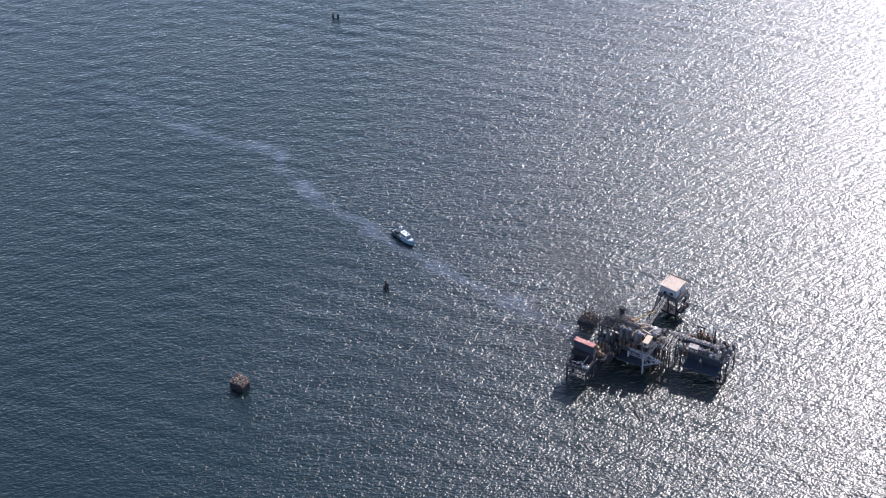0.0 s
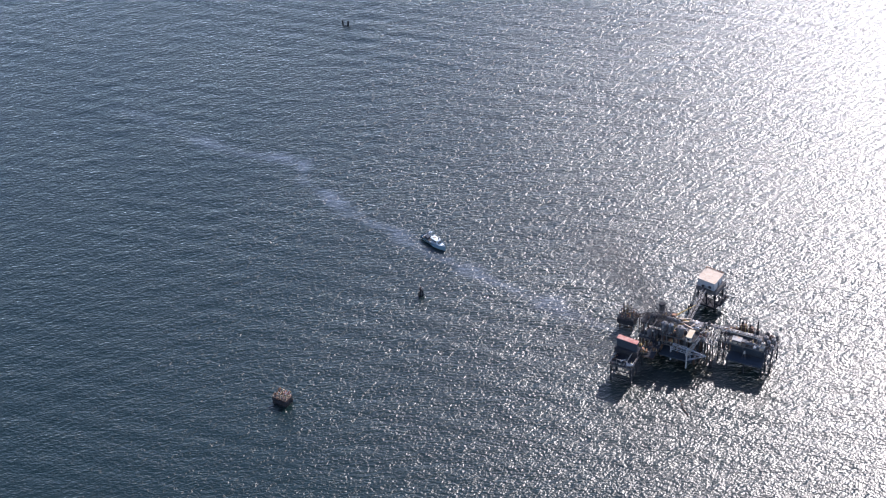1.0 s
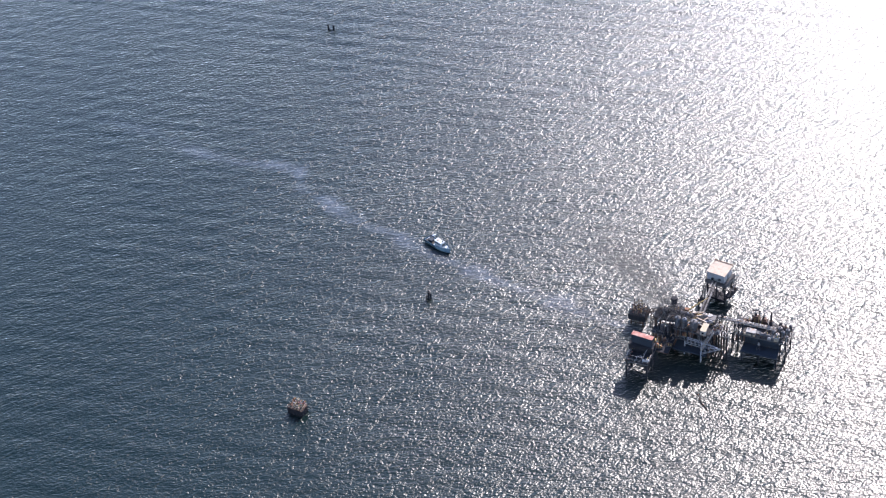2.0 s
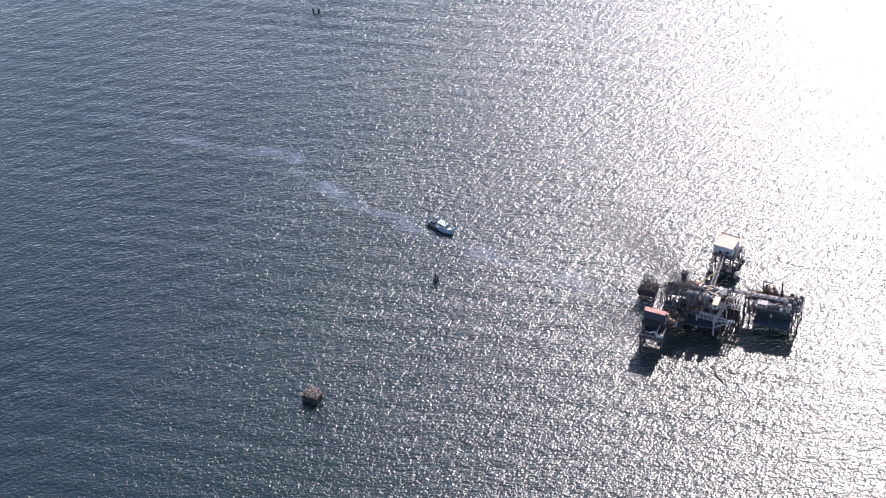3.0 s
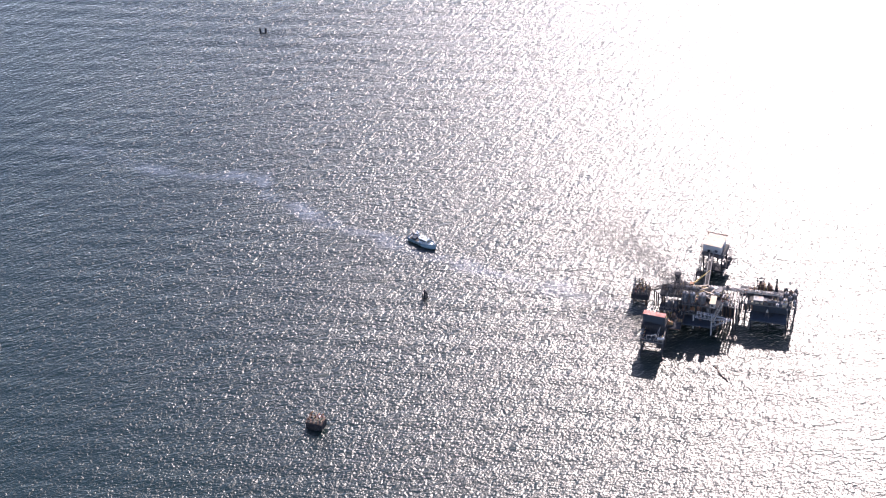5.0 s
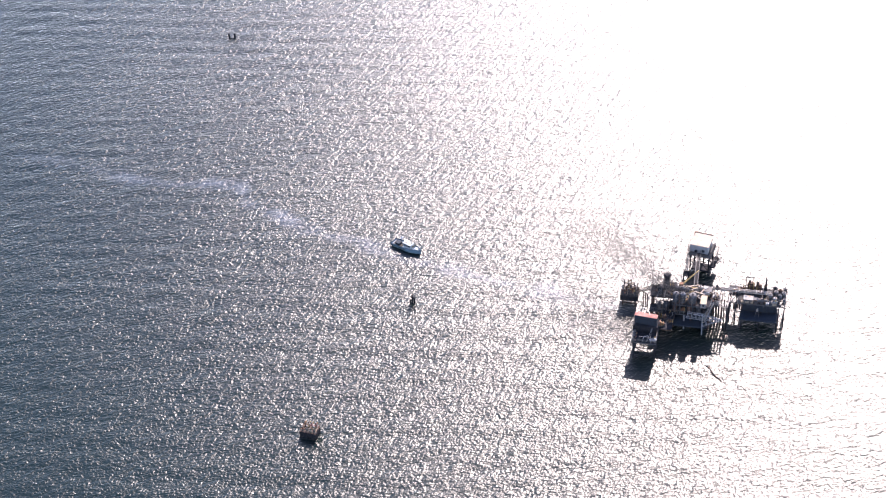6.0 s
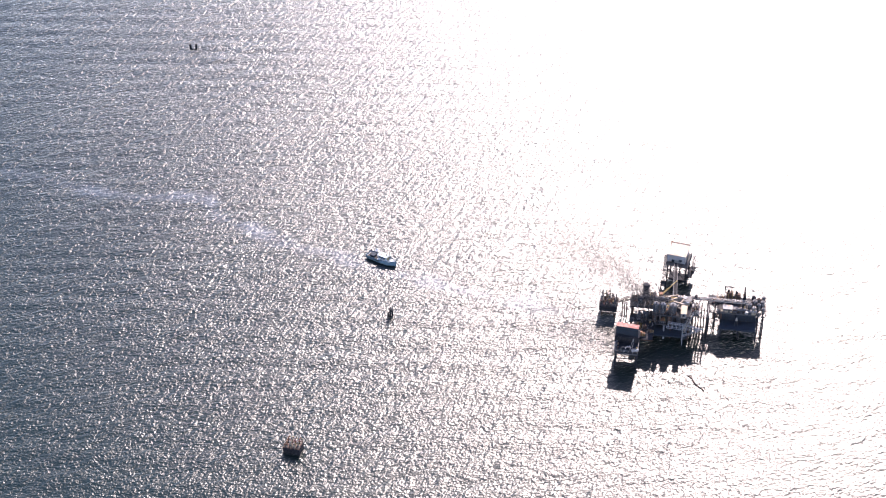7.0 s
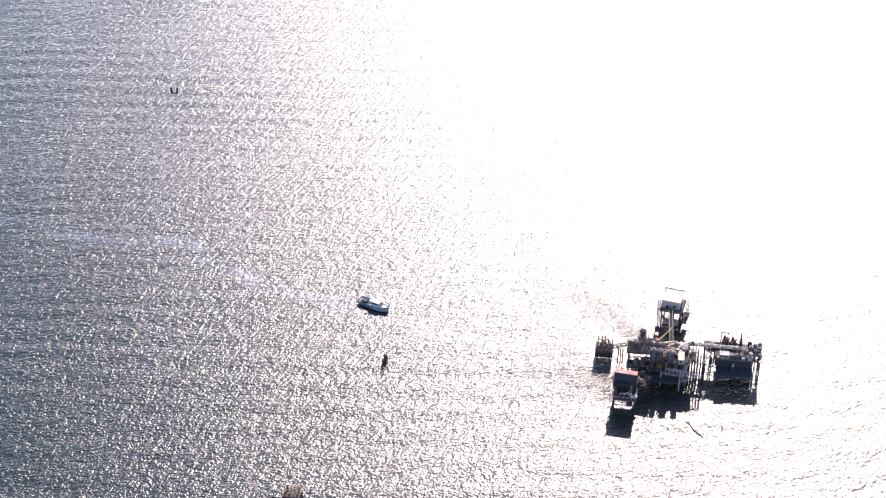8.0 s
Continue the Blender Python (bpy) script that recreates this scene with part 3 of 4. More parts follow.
bridge("footbridge", (-14.2, 13.9, UP + 0.1), (-15.3, 36.0, 9.4), 1.2, "dull grey steel footbridge leading to the quarters", 1.2, 9, M_GALV, M_GRATE)
bridge("link_bridge", (-34.5, 15.8, 5.2), (-27.6, 12.6, 10.4), 1.0, "rusted link bridge to the wellhead deck", 1.2, 4, M_RUST, M_CHAR)
for u, v in ((-32.2, 14.7), (-30.6, 13.9), (-31.4, 14.4)):
    t = thing("bridge_pile", u, v, 0, "slender rusted pile holding up the link bridge", "pile", "bridge piles")
    part("shaft", rod(B(), (0, 0, -3), (0, 0, 6.5), 0.19, 8), M_RUST, t)
    part("cap_plate", box(B(), -0.35, 0.35, -0.35, 0.35, 6.4, 6.55), M_STEEL, t)

# -- white truss landing in front --
t = thing("landing_truss", -18.4, 2.4, 7.6, "white tubular truss arm on a post below the production deck", "truss")
for y in (0.0, 0.8):
    P1, P2, P3, P4 = Vector((2.8, y, 1.5)), Vector((7.8, y, 1.0)), Vector((2.3, y, -0.6)), Vector((7.9, y, -4.0))
    Q, T = Vector((7.9, y, -1.0)), Vector((14.6, 0.4, -0.2))
    for a, b in ((P1, P2), (P3, Q), (Q, T), (P4, T), (P2, T)):
        part("chord", rod(B(), a, b, 0.11, 8), M_TUBE, t)
    for k in range(5):
        part("lacing", rod(B(), P1.lerp(P2, k / 4), P3.lerp(Q, min(1.0, (k + 0.5) / 4)), 0.07, 6), M_TUBE, t)
    for k in range(3):
        part("lacing", rod(B(), Q.lerp(T, (k + 0.4) / 4), P4.lerp(T, (k + 0.9) / 4), 0.07, 6), M_TUBE, t)
    part("fender_post", rod(B(), (7.85, y, -10.5), P2, 0.16, 10), M_TUBE, t)
for a in ((2.8, 0, 1.5), (7.8, 0, 1.0), (7.9, 0, -4.0), (2.3, 0, -0.6), (5.3, 0, 1.25)):
    part("cross_tie", rod(B(), a, Vector(a) + Vector((0, 0.8, 0)), 0.09, 6), M_TUBE, t)
part("bracket", rod(B(), (2.8, 0.8, 1.5), (2.8, 2.4, -0.9), 0.1, 6), M_TUBE, t)

bridge("gangway", (-10.2, 1.2, LOW + 0.1), (-7.6, 6.4, 11.0), 0.8, "pale steel gangway climbing from the landing to the well bay", 0.9, 5)

# thin dark streak of round lengths lying on the water
t = thing("dark_streak", -7.4, -13.4, 0, "thin dark streak lying on the water", "hose")
pts = [Vector((0.75 * k + 0.25 * math.sin(k * 1.3), -0.86 * k + 0.3 * math.sin(k * 0.9), 0.12 + 0.05 * math.sin(k * 2.0))) for k in range(9)]
for a, b in zip(pts[:-1], pts[1:]):
    part("hose_length", rod(B(), a, b, 0.2, 8), M_RUBBER, t)
for p in pts[1:-1:2]:
    part("coupling", ball(B(), p, 0.27, 1.0, 8, 6), M_ORANGE, t)

# -- production platform, upper deck --
t = thing("exhaust_stack", -24.2, 15.3, UP, "soot-black exhaust stack with a flared cap", "stack")
part("barrel", rod(B(), (0, 0, 0), (0, 0, 3.7), 0.95, 16), M_CHAR, t)
part("cap", rod(B(), (0, 0, 3.7), (0, 0, 4.3), 1.3, 16, 1.0), M_CHAR, t)
part("base_ring", rod(B(), (0, 0, 0), (0, 0, 0.35), 1.1, 16), M_RUST, t)
part("platform_ring", rod(B(), (0, 0, 1.5), (0, 0, 1.6), 1.45, 16), M_STEEL, t)
for u, v, rr, h, mm, lab in ((-20.0, 6.0, 1.15, 3.9, M_BLUE, "blue-grey upright separator, scorched"),
                             (-17.7, 5.9, 0.95, 4.0, M_BLUE, "blue-grey upright separator, scorched"),
                             (-14.4, 6.1, 1.3, 3.8, M_STEEL, "dull grey upright scrubber vessel"),
                             (-25.6, 9.7, 1.0, 2.9, M_CHAR, "charred upright vessel"),
                             (-12.4, 12.6, 0.8, 2.4, M_LIGHT, "pale upright filter vessel")):
    vessel_upright("separator", u, v, UP, rr, h, mm, lab + " on the upper deck", "upper deck vessels")
for u, v, rr, n, mm, turn, lab in ((-24.0, 11.6, 0.8, 4.6, M_CHAR, 4, "charred horizontal vessel on saddles"),
                                   (-18.6, 11.4, 0.9, 4.4, M_BLUE, -6, "blue-grey horizontal vessel on saddles"),
                                   (-23.0, 13.2, 0.55, 3.4, M_RUST, 2, "rusted horizontal vessel on saddles")):
    vessel_flat("pressure_vessel", u, v, UP, rr, n, mm, lab, turn, "horizontal vessels")
shed("control_hut", -10.6, 5.9, UP, 1.8, 4.2, 1.9, M_LIGHT, M_TAN, "small grey control hut with a faded tan roof", windows=1, over=0.15, pitch=0.1)
shed("pump_shelter", -9.9, 12.4, UP, 2.4, 2.4, 1.5, M_STEEL, M_STEEL, "low grey steel pump shelter", windows=0, over=0.2, pitch=0.1)
# crane
t = thing("deck_crane", -18.9, 13.2, UP, "faded yellow pedestal crane with its boom lowered", "crane")
part("pedestal", rod(B(), (0, 0, 0), (0, 0, 1.6), 0.45, 12), M_YELLOW, t)
part("cab", box(B(), -0.8, 0.5, -0.8, 0.6, 1.6, 2.6, 0.08), M_ORANGE, t)
tip = Vector((5.0, 7.6, 2.8))
base = Vector((0.2, 0.3, 1.7))
d_ = (tip - base).normalized()
side = d_.cross(Vector((0, 0, 1))).normalized() * 0.3
boom = part("boom", rod(B(), base, tip, 0.10, 6), M_YELLOW, t, "faded yellow lattice boom")
for o_ in (side, -side, Vector((0, 0, 0.45))):
    part("boom_chord", rod(B(), base + o_, tip, 0.09, 5), M_YELLOW, boom)
bm = B()
for k in range(11):
    p, q = base.lerp(tip, k / 11), base.lerp(tip, (k + 1) / 11)
    f, g = 1 - k / 11, 1 - (k + 1) / 11
    rod(bm, p + side * f, q - side * g, 0.05, 4)
    rod(bm, p - side * f, q + Vector((0, 0, 0.45)) * g, 0.05, 4)
part("boom_lacing", bm, M_YELLOW, boom)
# pipes over the upper deck
rngp = random.Random(11)
for k in range(9):
    v = 9.6 + 0.46 * k
    u0, u1 = -17.5 + rngp.uniform(-2, 1), -8.4 + rngp.uniform(-1.5, 0.1)
    z = UP + 0.35 + 0.3 * (k % 3)
    pipe_run("process_pipe", ((u0, v, z), (u1 - 1.2, v, z), (u1 - 1.2, v + rngp.uniform(-0.8, 0.8), z + 0.5), (u1, v, z + 0.5)), 0.13 + 0.05 * (k % 3),
             (M_YELLOW, M_LIGHT, M_WHITE, M_STEEL)[k % 4], "bare process pipe running over the upper deck", "pipe", supports=((u0 + 0.2, v, UP), (u1 - 1.6, v, UP)))
for k in range(7):
    u = -26.5 + 2.1 * k + rngp.uniform(-0.5, 0.5)
    v = 6.6 + rngp.uniform(0, 1.2) + (2.4 if u < -20.5 else 0.0)
    pipe_run("riser", ((u, 4.4, LOW + 0.1), (u, 4.4, UP + 0.6 + rngp.uniform(0, 1)), (u + 0.3, v, UP + 1.0 + rngp.uniform(0, 0.6)), (u + 0.3, v, UP)), 0.12 + 0.04 * (k % 3),
             (M_BLUE, M_STEEL, M_CHAR)[k % 3], "riser pipe bent over the edge of the upper deck", "pipe")
for k, (u, v, w, d, h, mm, lab) in enumerate(((-20.8, 13.0, 1.9, 1.3, 1.6, M_RUST, "burnt pump skid"), (-26.4, 12.6, 1.9, 1.4, 1.4, M_CHAR, "burnt pump skid"),
                                             (-15.8, 13.1, 2.0, 1.2, 1.5, M_ORANGE, "orange metering skid"), (-16.4, 6.6, 1.7, 1.2, 1.3, M_ORANGE, "orange metering skid"),
                                             (-22.9, 9.2, 1.6, 1.2, 1.6, M_RUST, "rusted manifold skid"))):
    skid("pump_skid", u, v, UP, w, d, h, mm, lab + " on the scorched upper deck", "pump", rngp.uniform(-8, 8), "pump skids", seed=k)
# vessels and machines on the lower deck, behind its rail
for k, (u, v, rr, h, mm) in enumerate(((-25.6, 6.9, 0.8, 2.5, M_STEEL), (-23.4, 7.0, 0.85, 2.6, M_BLUE), (-20.4, 6.2, 0.7, 2.4, M_RUST), (-15.4, 6.4, 0.9, 2.7, M_ORANGE), (-12.2, 6.2, 0.8, 2.5, M_STEEL))):
    vessel_upright("surge_tank", u, v, LOW, rr, h, mm, "upright surge tank on the lower deck", "lower deck tanks")
for k, (u, v) in enumerate(((-17.6, 6.4), (-9.8, 6.2), (-18.6, 10.2))):
    skid("transfer_pump", u, v, LOW, 1.9, 1.3, 1.6, (M_ORANGE, M_STEEL, M_RUST)[k], "transfer pump on the lower deck", "pump", 0, "transfer pumps", seed=20 + k)


for k, (u, v, h, mm) in enumerate(((-26.2, 6.4, 2.6, M_RUST), (-24.6, 7.6, 2.2, M_CHAR), (-22.6, 6.2, 2.8, M_CHAR), (-21.6, 8.8, 2.3, M_RUST), (-25.4, 9.8, 2.4, M_CHAR))):
    skid("bilge_pump", u, v, 1.7, 1.7, 1.3, h, mm, "rusted bilge pump on the low boat landing", "pump", 15 * k, "bilge pumps", seed=90 + k)


for k, (u, v, h, mm, lab) in enumerate(((-23.4, -2.2, 1.3, M_ORANGE, "orange valve skid"), (-21.2, -0.2, 1.5, M_RUST, "rusted pump skid"), (-23.2, 1.6, 1.6, M_RUST, "rusted pump skid"), (-21.4, 3.4, 1.3, M_CHAR, "charred pump skid"))):
    skid("pump_skid", u, v, LOW - 0.1, 1.7, 1.3, h, mm, lab + " on the dark link deck", "pump", 20 * k, "pump skids", seed=130 + k)


def scrap(u, v, z, size, mat, label, seed):
    """A buckled, burnt sheet with folded edges, lying on a deck."""
    rng = random.Random(seed)
    bm = B()
    bmesh.ops.create_grid(bm, x_segments=6, y_segments=5, size=size / 2)
    for vert in bm.verts:
        vert.co.z = abs(noise.noise(vert.co * 1.6 + Vector((seed, 0, 0)))) * size * 0.35 + 0.03
        vert.co.x += rng.uniform(-0.08, 0.08) * size
    ext = bmesh.ops.extrude_face_region(bm, geom=bm.faces[:])["geom"]
    bmesh.ops.translate(bm, vec=(0, 0, 0.04), verts=[g for g in ext if isinstance(g, bmesh.types.BMVert)])
    t = thing("buckled_sheet", u, v, z, label, "debris", "buckled sheets", rng.uniform(0, 180))
    part("sheet", bm, mat, t)
    for k in range(3):
        a = Vector((rng.uniform(-0.5, 0.5), rng.uniform(-0.5, 0.5), 0.1)) * size
        b = a + Vector((rng.uniform(-0.8, 0.8), rng.uniform(-0.8, 0.8), rng.uniform(0.1, 0.5)))
        part("bent_bar", rod(B(), (a.x, a.y, 0.08), b, 0.05, 5), M_RUST, t)


for k, (u, v, z, size, mm) in enumerate(((-26.8, 9.4, UP, 1.6, M_CHAR), (-25.6, 10.4, UP, 1.8, M_RUST), (-10.8, 13.9 - 1.0, UP + 1.78, 1.5, M_WHITE), (-16.2, 12.4, UP, 1.7, M_TAN),
                                         (-13.4, 10.6, UP, 1.6, M_ORANGE), (-12.6, 13.0, UP, 1.6, M_WHITE), (-27.0, 11.0, UP, 1.4, M_RUST), (-7.2, 11.2, 10.8, 1.3, M_WHITE),
                                         (-6.4, 11.6, 10.8, 1.2, M_TAN), (-6.6, 10.2, 10.8, 1.3, M_ROOF))):
    scrap(u, v, z, size, mm, "buckled sheet of fire-damaged cladding on the deck", k)

# fallen beams across the burnt deck
rngb = random.Random(77)
for k in range(40):
    u, v = rngb.uniform(-20.5, -8.8), rngb.uniform(6.0, 13.6)
    n = rngb.uniform(1.6, 4.2)
    t = thing("scrap_bar", u, v, UP, "scorched steel bar lying loose on the burnt deck", "debris", "scrap bars", rngb.choice((0, 90, 35, -40)) + rngb.uniform(-14, 14))
    z0, z1 = rngb.uniform(0.15, 0.9), rngb.uniform(0.3, 1.6)
    mm = rngb.choice((M_TAN, M_LIGHT, M_WHITE, M_YELLOW, M_STEEL, M_TUBE, M_BLUE))
    part("web", beam(B(), (-n / 2, 0, z0), (n / 2, 0, z1), 0.06, 0.26), mm, t)
    for e in (-0.13, 0.13):
        part("flange", beam(B(), (-n / 2, 0, z0 + e), (n / 2, 0, z1 + e), 0.24, 0.05), mm, t)
    part("prop", rod(B(), (n / 2 - 0.1, 0, 0), (n / 2 - 0.1, 0, z1), 0.06, 5), M_RUST, t)
    part("prop", rod(B(), (0.1 - n / 2, 0, 0), (0.1 - n / 2, 0, z0), 0.06, 5), M_RUST, t)
for k, (u, v, n, turn, z0, z1) in enumerate(((-14.6, 11.6, 7.4, 24, 1.2, 2.0), (-13.4, 10.2, 6.2, -28, 1.0, 1.9), (-15.6, 12.9, 5.2, 8, 1.4, 2.2), (-11.6, 11.0, 5.6, 62, 1.1, 1.8), (-17.6, 12.4, 4.6, -16, 1.3, 2.3))):
    t = thing("fallen_girder", u, v, UP, "long pale yellow girder fallen across the burnt deck", "girder", "fallen girders", turn)
    part("web", beam(B(), (-n / 2, 0, z0), (n / 2, 0, z1), 0.08, 0.4), M_ROOF, t)
    for e in (-0.2, 0.2):
        part("flange", beam(B(), (-n / 2, 0, z0 + e), (n / 2, 0, z1 + e), 0.36, 0.06), M_ROOF, t)
    part("prop", rod(B(), (n / 2 - 0.2, 0, 0), (n / 2 - 0.2, 0, z1 - 0.2), 0.09, 6), M_STEEL, t)
    part("prop", rod(B(), (0.2 - n / 2, 0, 0), (0.2 - n / 2, 0, z0 - 0.2), 0.09, 6), M_STEEL, t)
# -- pipe bridge to the compressor platform --
t = thing("pipe_bridge", -8.2, 14.6, 11.6, "pale pipe bridge between the two large platforms", "bridge")
for k in range(21):
    part("rung", box(B(), 0.96 * k, 0.96 * k + 0.12, -0.74, 0.74, -0.3, -0.2), M_STEEL, t)
for k, y in enumerate((-0.48, 0.0, 0.42)):
    part("pipe_length", rod(B(), (-0.3, y, -0.04), (20.0, y, -0.04), 0.16 - 0.03 * (k % 2), 10), (M_GALV, M_LIGHT, M_GALV)[k], t)
for s_ in (-0.8, 0.8):
    part("side_girder", box(B(), 0, 20.0, s_ - 0.06, s_ + 0.06, -0.38, -0.1), M_LIGHT, t)
for x in (1.6, 3.1, 5.4, 6.2, 9.0, 10.7, 12.1, 14.6, 16.3, 17.5):
    part("pipe_clamp", box(B(), x - 0.12, x + 0.12, -0.72, 0.74, -0.17, 0.26, 0.03), M_STEEL if x < 9 else M_LIGHT, t)
for x in (2.4, 7.2, 11.4, 15.4):
    part("valve", rod(B(), (x, -0.5, 0), (x, -0.5, 0.75), 0.13, 8), M_RUST, t)
    part("valve_wheel", rod(B(), (x, -0.5, 0.75), (x, -0.5, 0.8), 0.3, 10), M_LIGHT, t)
for x in (8.0, 13.0, 18.5):
    for s_ in (-0.7, 0.7):
        part("trestle_leg", rod(B(), (x, s_, -2.6), (x, s_, -0.3), 0.1, 6), M_STEEL, t)
for x in (1.2, 4.2):
    part("trestle_leg", rod(B(), (x, 0, -0.8), (x, 0, -0.3), 0.1, 6), M_STEEL, t)

# -- compressor platform --
skid("compressor_package", 4.6, 17.9, 9.0, 3.4, 2.6, 4.2, M_RUST, "rust-red gas compressor package with dark posts", "compressor", 0, "compressors", 31)
skid("compressor_package", 7.2, 17.6, 9.0, 2.6, 2.4, 4.0, M_RUST, "rust-red gas compressor package with dark posts", "compressor", 6, "compressors", 32)
t = thing("portal_frame", 2.7, 18.6, 9.0, "dark steel portal frame beside the compressors", "frame")
for x in (0, 2.2):
    part("post", box(B(), x - 0.13, x + 0.13, -0.13, 0.13, 0, 5.2), M_CHAR, t)
part("crossbeam", box(B(), -0.4, 2.7, -0.15, 0.15, 5.2, 5.5), M_CHAR, t)
t = thing("vent_stack", 9.4, 17.0, 9.0, "slim dark vent stack tapering to a point", "stack")
part("barrel", rod(B(), (0, 0, 0), (0, 0, 3.6), 0.75, 14, 0.5), M_CHAR, t)
part("mast", rod(B(), (0, 0, 3.6), (0, 0, 7.3), 0.36, 8, 0.2), M_CHAR, t)
part("collar", rod(B(), (0, 0, 3.5), (0, 0, 3.7), 0.62, 14), M_RUST, t)
for k, (u, v, rr, h, mm) in enumerate(((11.4, 13.6, 0.75, 2.6, M_STEEL), (12.9, 12.6, 0.7, 2.3, M_LIGHT), (13.0, 15.4, 0.9, 2.9, M_STEEL), (14.4, 13.8, 0.7, 2.7, M_BLUE), (15.7, 15.3, 0.8, 2.8, M_STEEL),
                                      (14.4, 17.0, 0.7, 2.6, M_RUST), (16.0, 18.3, 0.6, 2.4, M_STEEL), (12.6, 18.2, 0.7, 2.4, M_CHAR), (16.0, 12.6, 0.6, 2.1, M_STEEL))):
    vessel_upright("storage_tank", u, v, 9.0, rr, h, mm, "upright steel tank in a cluster on the compressor deck", "compressor deck tanks")
shed("switch_shed", 4.0, 11.9, 9.0, 2.9, 1.7, 1.6, M_STEEL, M_LIGHT, "low switch shed with a weathered pale roof", windows=0, over=0.2, pitch=0.2)
shed("switch_shed", 6.5, 12.2, 9.0, 1.3, 1.5, 1.4, M_RUST, M_STEEL, "low switch shed with a weathered roof", windows=0, over=0.15, pitch=0.1)
vessel_flat("receiver_tank", 8.6, 12.0, 9.0, 0.6, 3.0, M_STEEL, "grey horizontal receiver tank on saddles", 0, "receivers")
vessel_flat("receiver_tank", 1.2, 17.4, 9.0, 0.6, 2.6, M_RUST, "rusted horizontal receiver tank on saddles", 8, "receivers")
vessel_flat("receiver_tank", 12.4, 11.7, 9.0, 0.45, 2.4, M_LIGHT, "pale horizontal receiver tank on saddles", 0, "receivers")
t = thing("hopper", 7.3, 10.2, 4.4, "white steel hopper on a stand on the low dark deck", "hopper")
part("cone", rod(B(), (0, 0, 2.3), (0, 0, 3.4), 0.42, 14, 0.18), M_LIGHT, t)
for x, y in ((-0.6, -0.4), (0.6, -0.4), (0, 0.7)):
    part("stand_leg", rod(B(), (x, y, 0), (x * 0.8, y * 0.8, 2.1), 0.07, 6), M_STEEL, t)
for k in range(8):
    u = 9.6 + 0.93 * k
    v = 11.3 + 0.35 * (k % 2)
    pipe_run("deck_riser", ((u, v, 8.9), (u, v, 10.1 + 0.35 * (k % 3)), (u + 0.5, v + 0.6, 10.1 + 0.35 * (k % 3))), 0.12, (M_RUST, M_LIGHT, M_STEEL)[k % 3], "short riser pipe at the deck edge", "pipe")
for k in range(3):
    valve_tree(-1.1 + 0.9 * k, 15.8 + 0.5 * (k % 2), 9.0, 1.9, "rusted wellhead valve tree on the compressor deck", "wellhead trees")

# loose gear along the front edge of the compressor deck
rngc = random.Random(33)


def gear_box(u, v, z, w, d, h, mat, turn, label, group):
    """A lidded steel chest with handles and skids."""
    t = thing("tool_chest", u, v, z, label, "chest", group, turn)
    part("chest_body", box(B(), -w / 2, w / 2, -d / 2, d / 2, 0.1, h, 0.04), mat, t)
    part("lid", box(B(), -w / 2 - 0.05, w / 2 + 0.05, -d / 2 - 0.05, d / 2 + 0.05, h, h + 0.1, 0.03), mat, t)
    for x in (-w * 0.3, w * 0.3):
        part("skid_foot", box(B(), x - 0.08, x + 0.08, -d / 2, d / 2, 0, 0.1), M_STEEL, t)
    part("handle", rod(B(), (-0.2, -d / 2 - 0.09, h * 0.7), (0.2, -d / 2 - 0.09, h * 0.7), 0.03, 5), M_STEEL, t)
    return t


for k in range(9):
    u = 2.3 + 1.55 * k + rngc.uniform(-0.4, 0.4)
    gear_box(u, 11.25 + rngc.uniform(-0.05, 0.1), 9.0, rngc.uniform(0.7, 1.5), 0.6, rngc.uniform(0.5, 1.1), rngc.choice((M_LIGHT, M_WHITE, M_STEEL, M_BLUE, M_TAN)), rngc.uniform(-12, 12),
             "weathered steel tool chest at the edge of the deck", "tool chests")
for k in range(8):
    u, v = rngc.uniform(-15.5, -8.8), rngc.uniform(10.4, 13.4)
    gear_box(u, v, UP, rngc.uniform(0.8, 1.6), rngc.uniform(0.6, 1.0), rngc.uniform(0.6, 1.2), rngc.choice((M_WHITE, M_LIGHT, M_TUBE, M_TAN)), rngc.uniform(-40, 40),
             "pale steel chest standing on the burnt deck", "tool chests")
for k in range(10):
    u, v = rngc.uniform(-8.0, -5.7), rngc.uniform(6.4, 11.8)
    t = thing("oil_drum", u, v, 10.8, "pale dented drum on the well bay deck", "drum", "oil drums", 37 * k)
    part("barrel", rod(B(), (0, 0, 0), (0, 0, 0.9), 0.3, 12), rngc.choice((M_WHITE, M_LIGHT, M_BLUE, M_RUST)), t)
    part("rim", rod(B(), (0, 0, 0.9), (0, 0, 0.93), 0.32, 12), M_STEEL, t)

# -- container platform --
shed("container", -28.6, -6.2, 10.1, 7.5, 1.6, 3.3, M_TEAL, M_RED, "dark teal container cabin with a faded red roof", "container", turn=-6, over=0.1, windows=0, pitch=0.25)
t = thing("derrick_frame", -28.2, -10.2, 7.4, "white tubular work frame standing on the deck", "frame")
for a, b in (((-1.9, -2.6, 0), (-1.9, -2.6, 2.2)), ((1.9, -2.6, 0), (1.9, -2.6, 2.2)), ((-1.9, 2.8, 0), (-1.9, 2.8, 2.2)), ((1.9, 2.8, 0), (1.9, 2.8, 2.2)),
             ((-1.9, -2.6, 2.2), (1.9, -2.6, 2.2)), ((-1.9, 2.8, 2.2), (1.9, 2.8, 2.2)), ((1.9, -2.6, 2.2), (1.9, 2.8, 2.2)), ((1.9, 2.8, 2.2), (0.6, -2.6, 0.1))):
    part("tube", rod(B(), a, b, 0.07, 6), M_LIGHT, t)
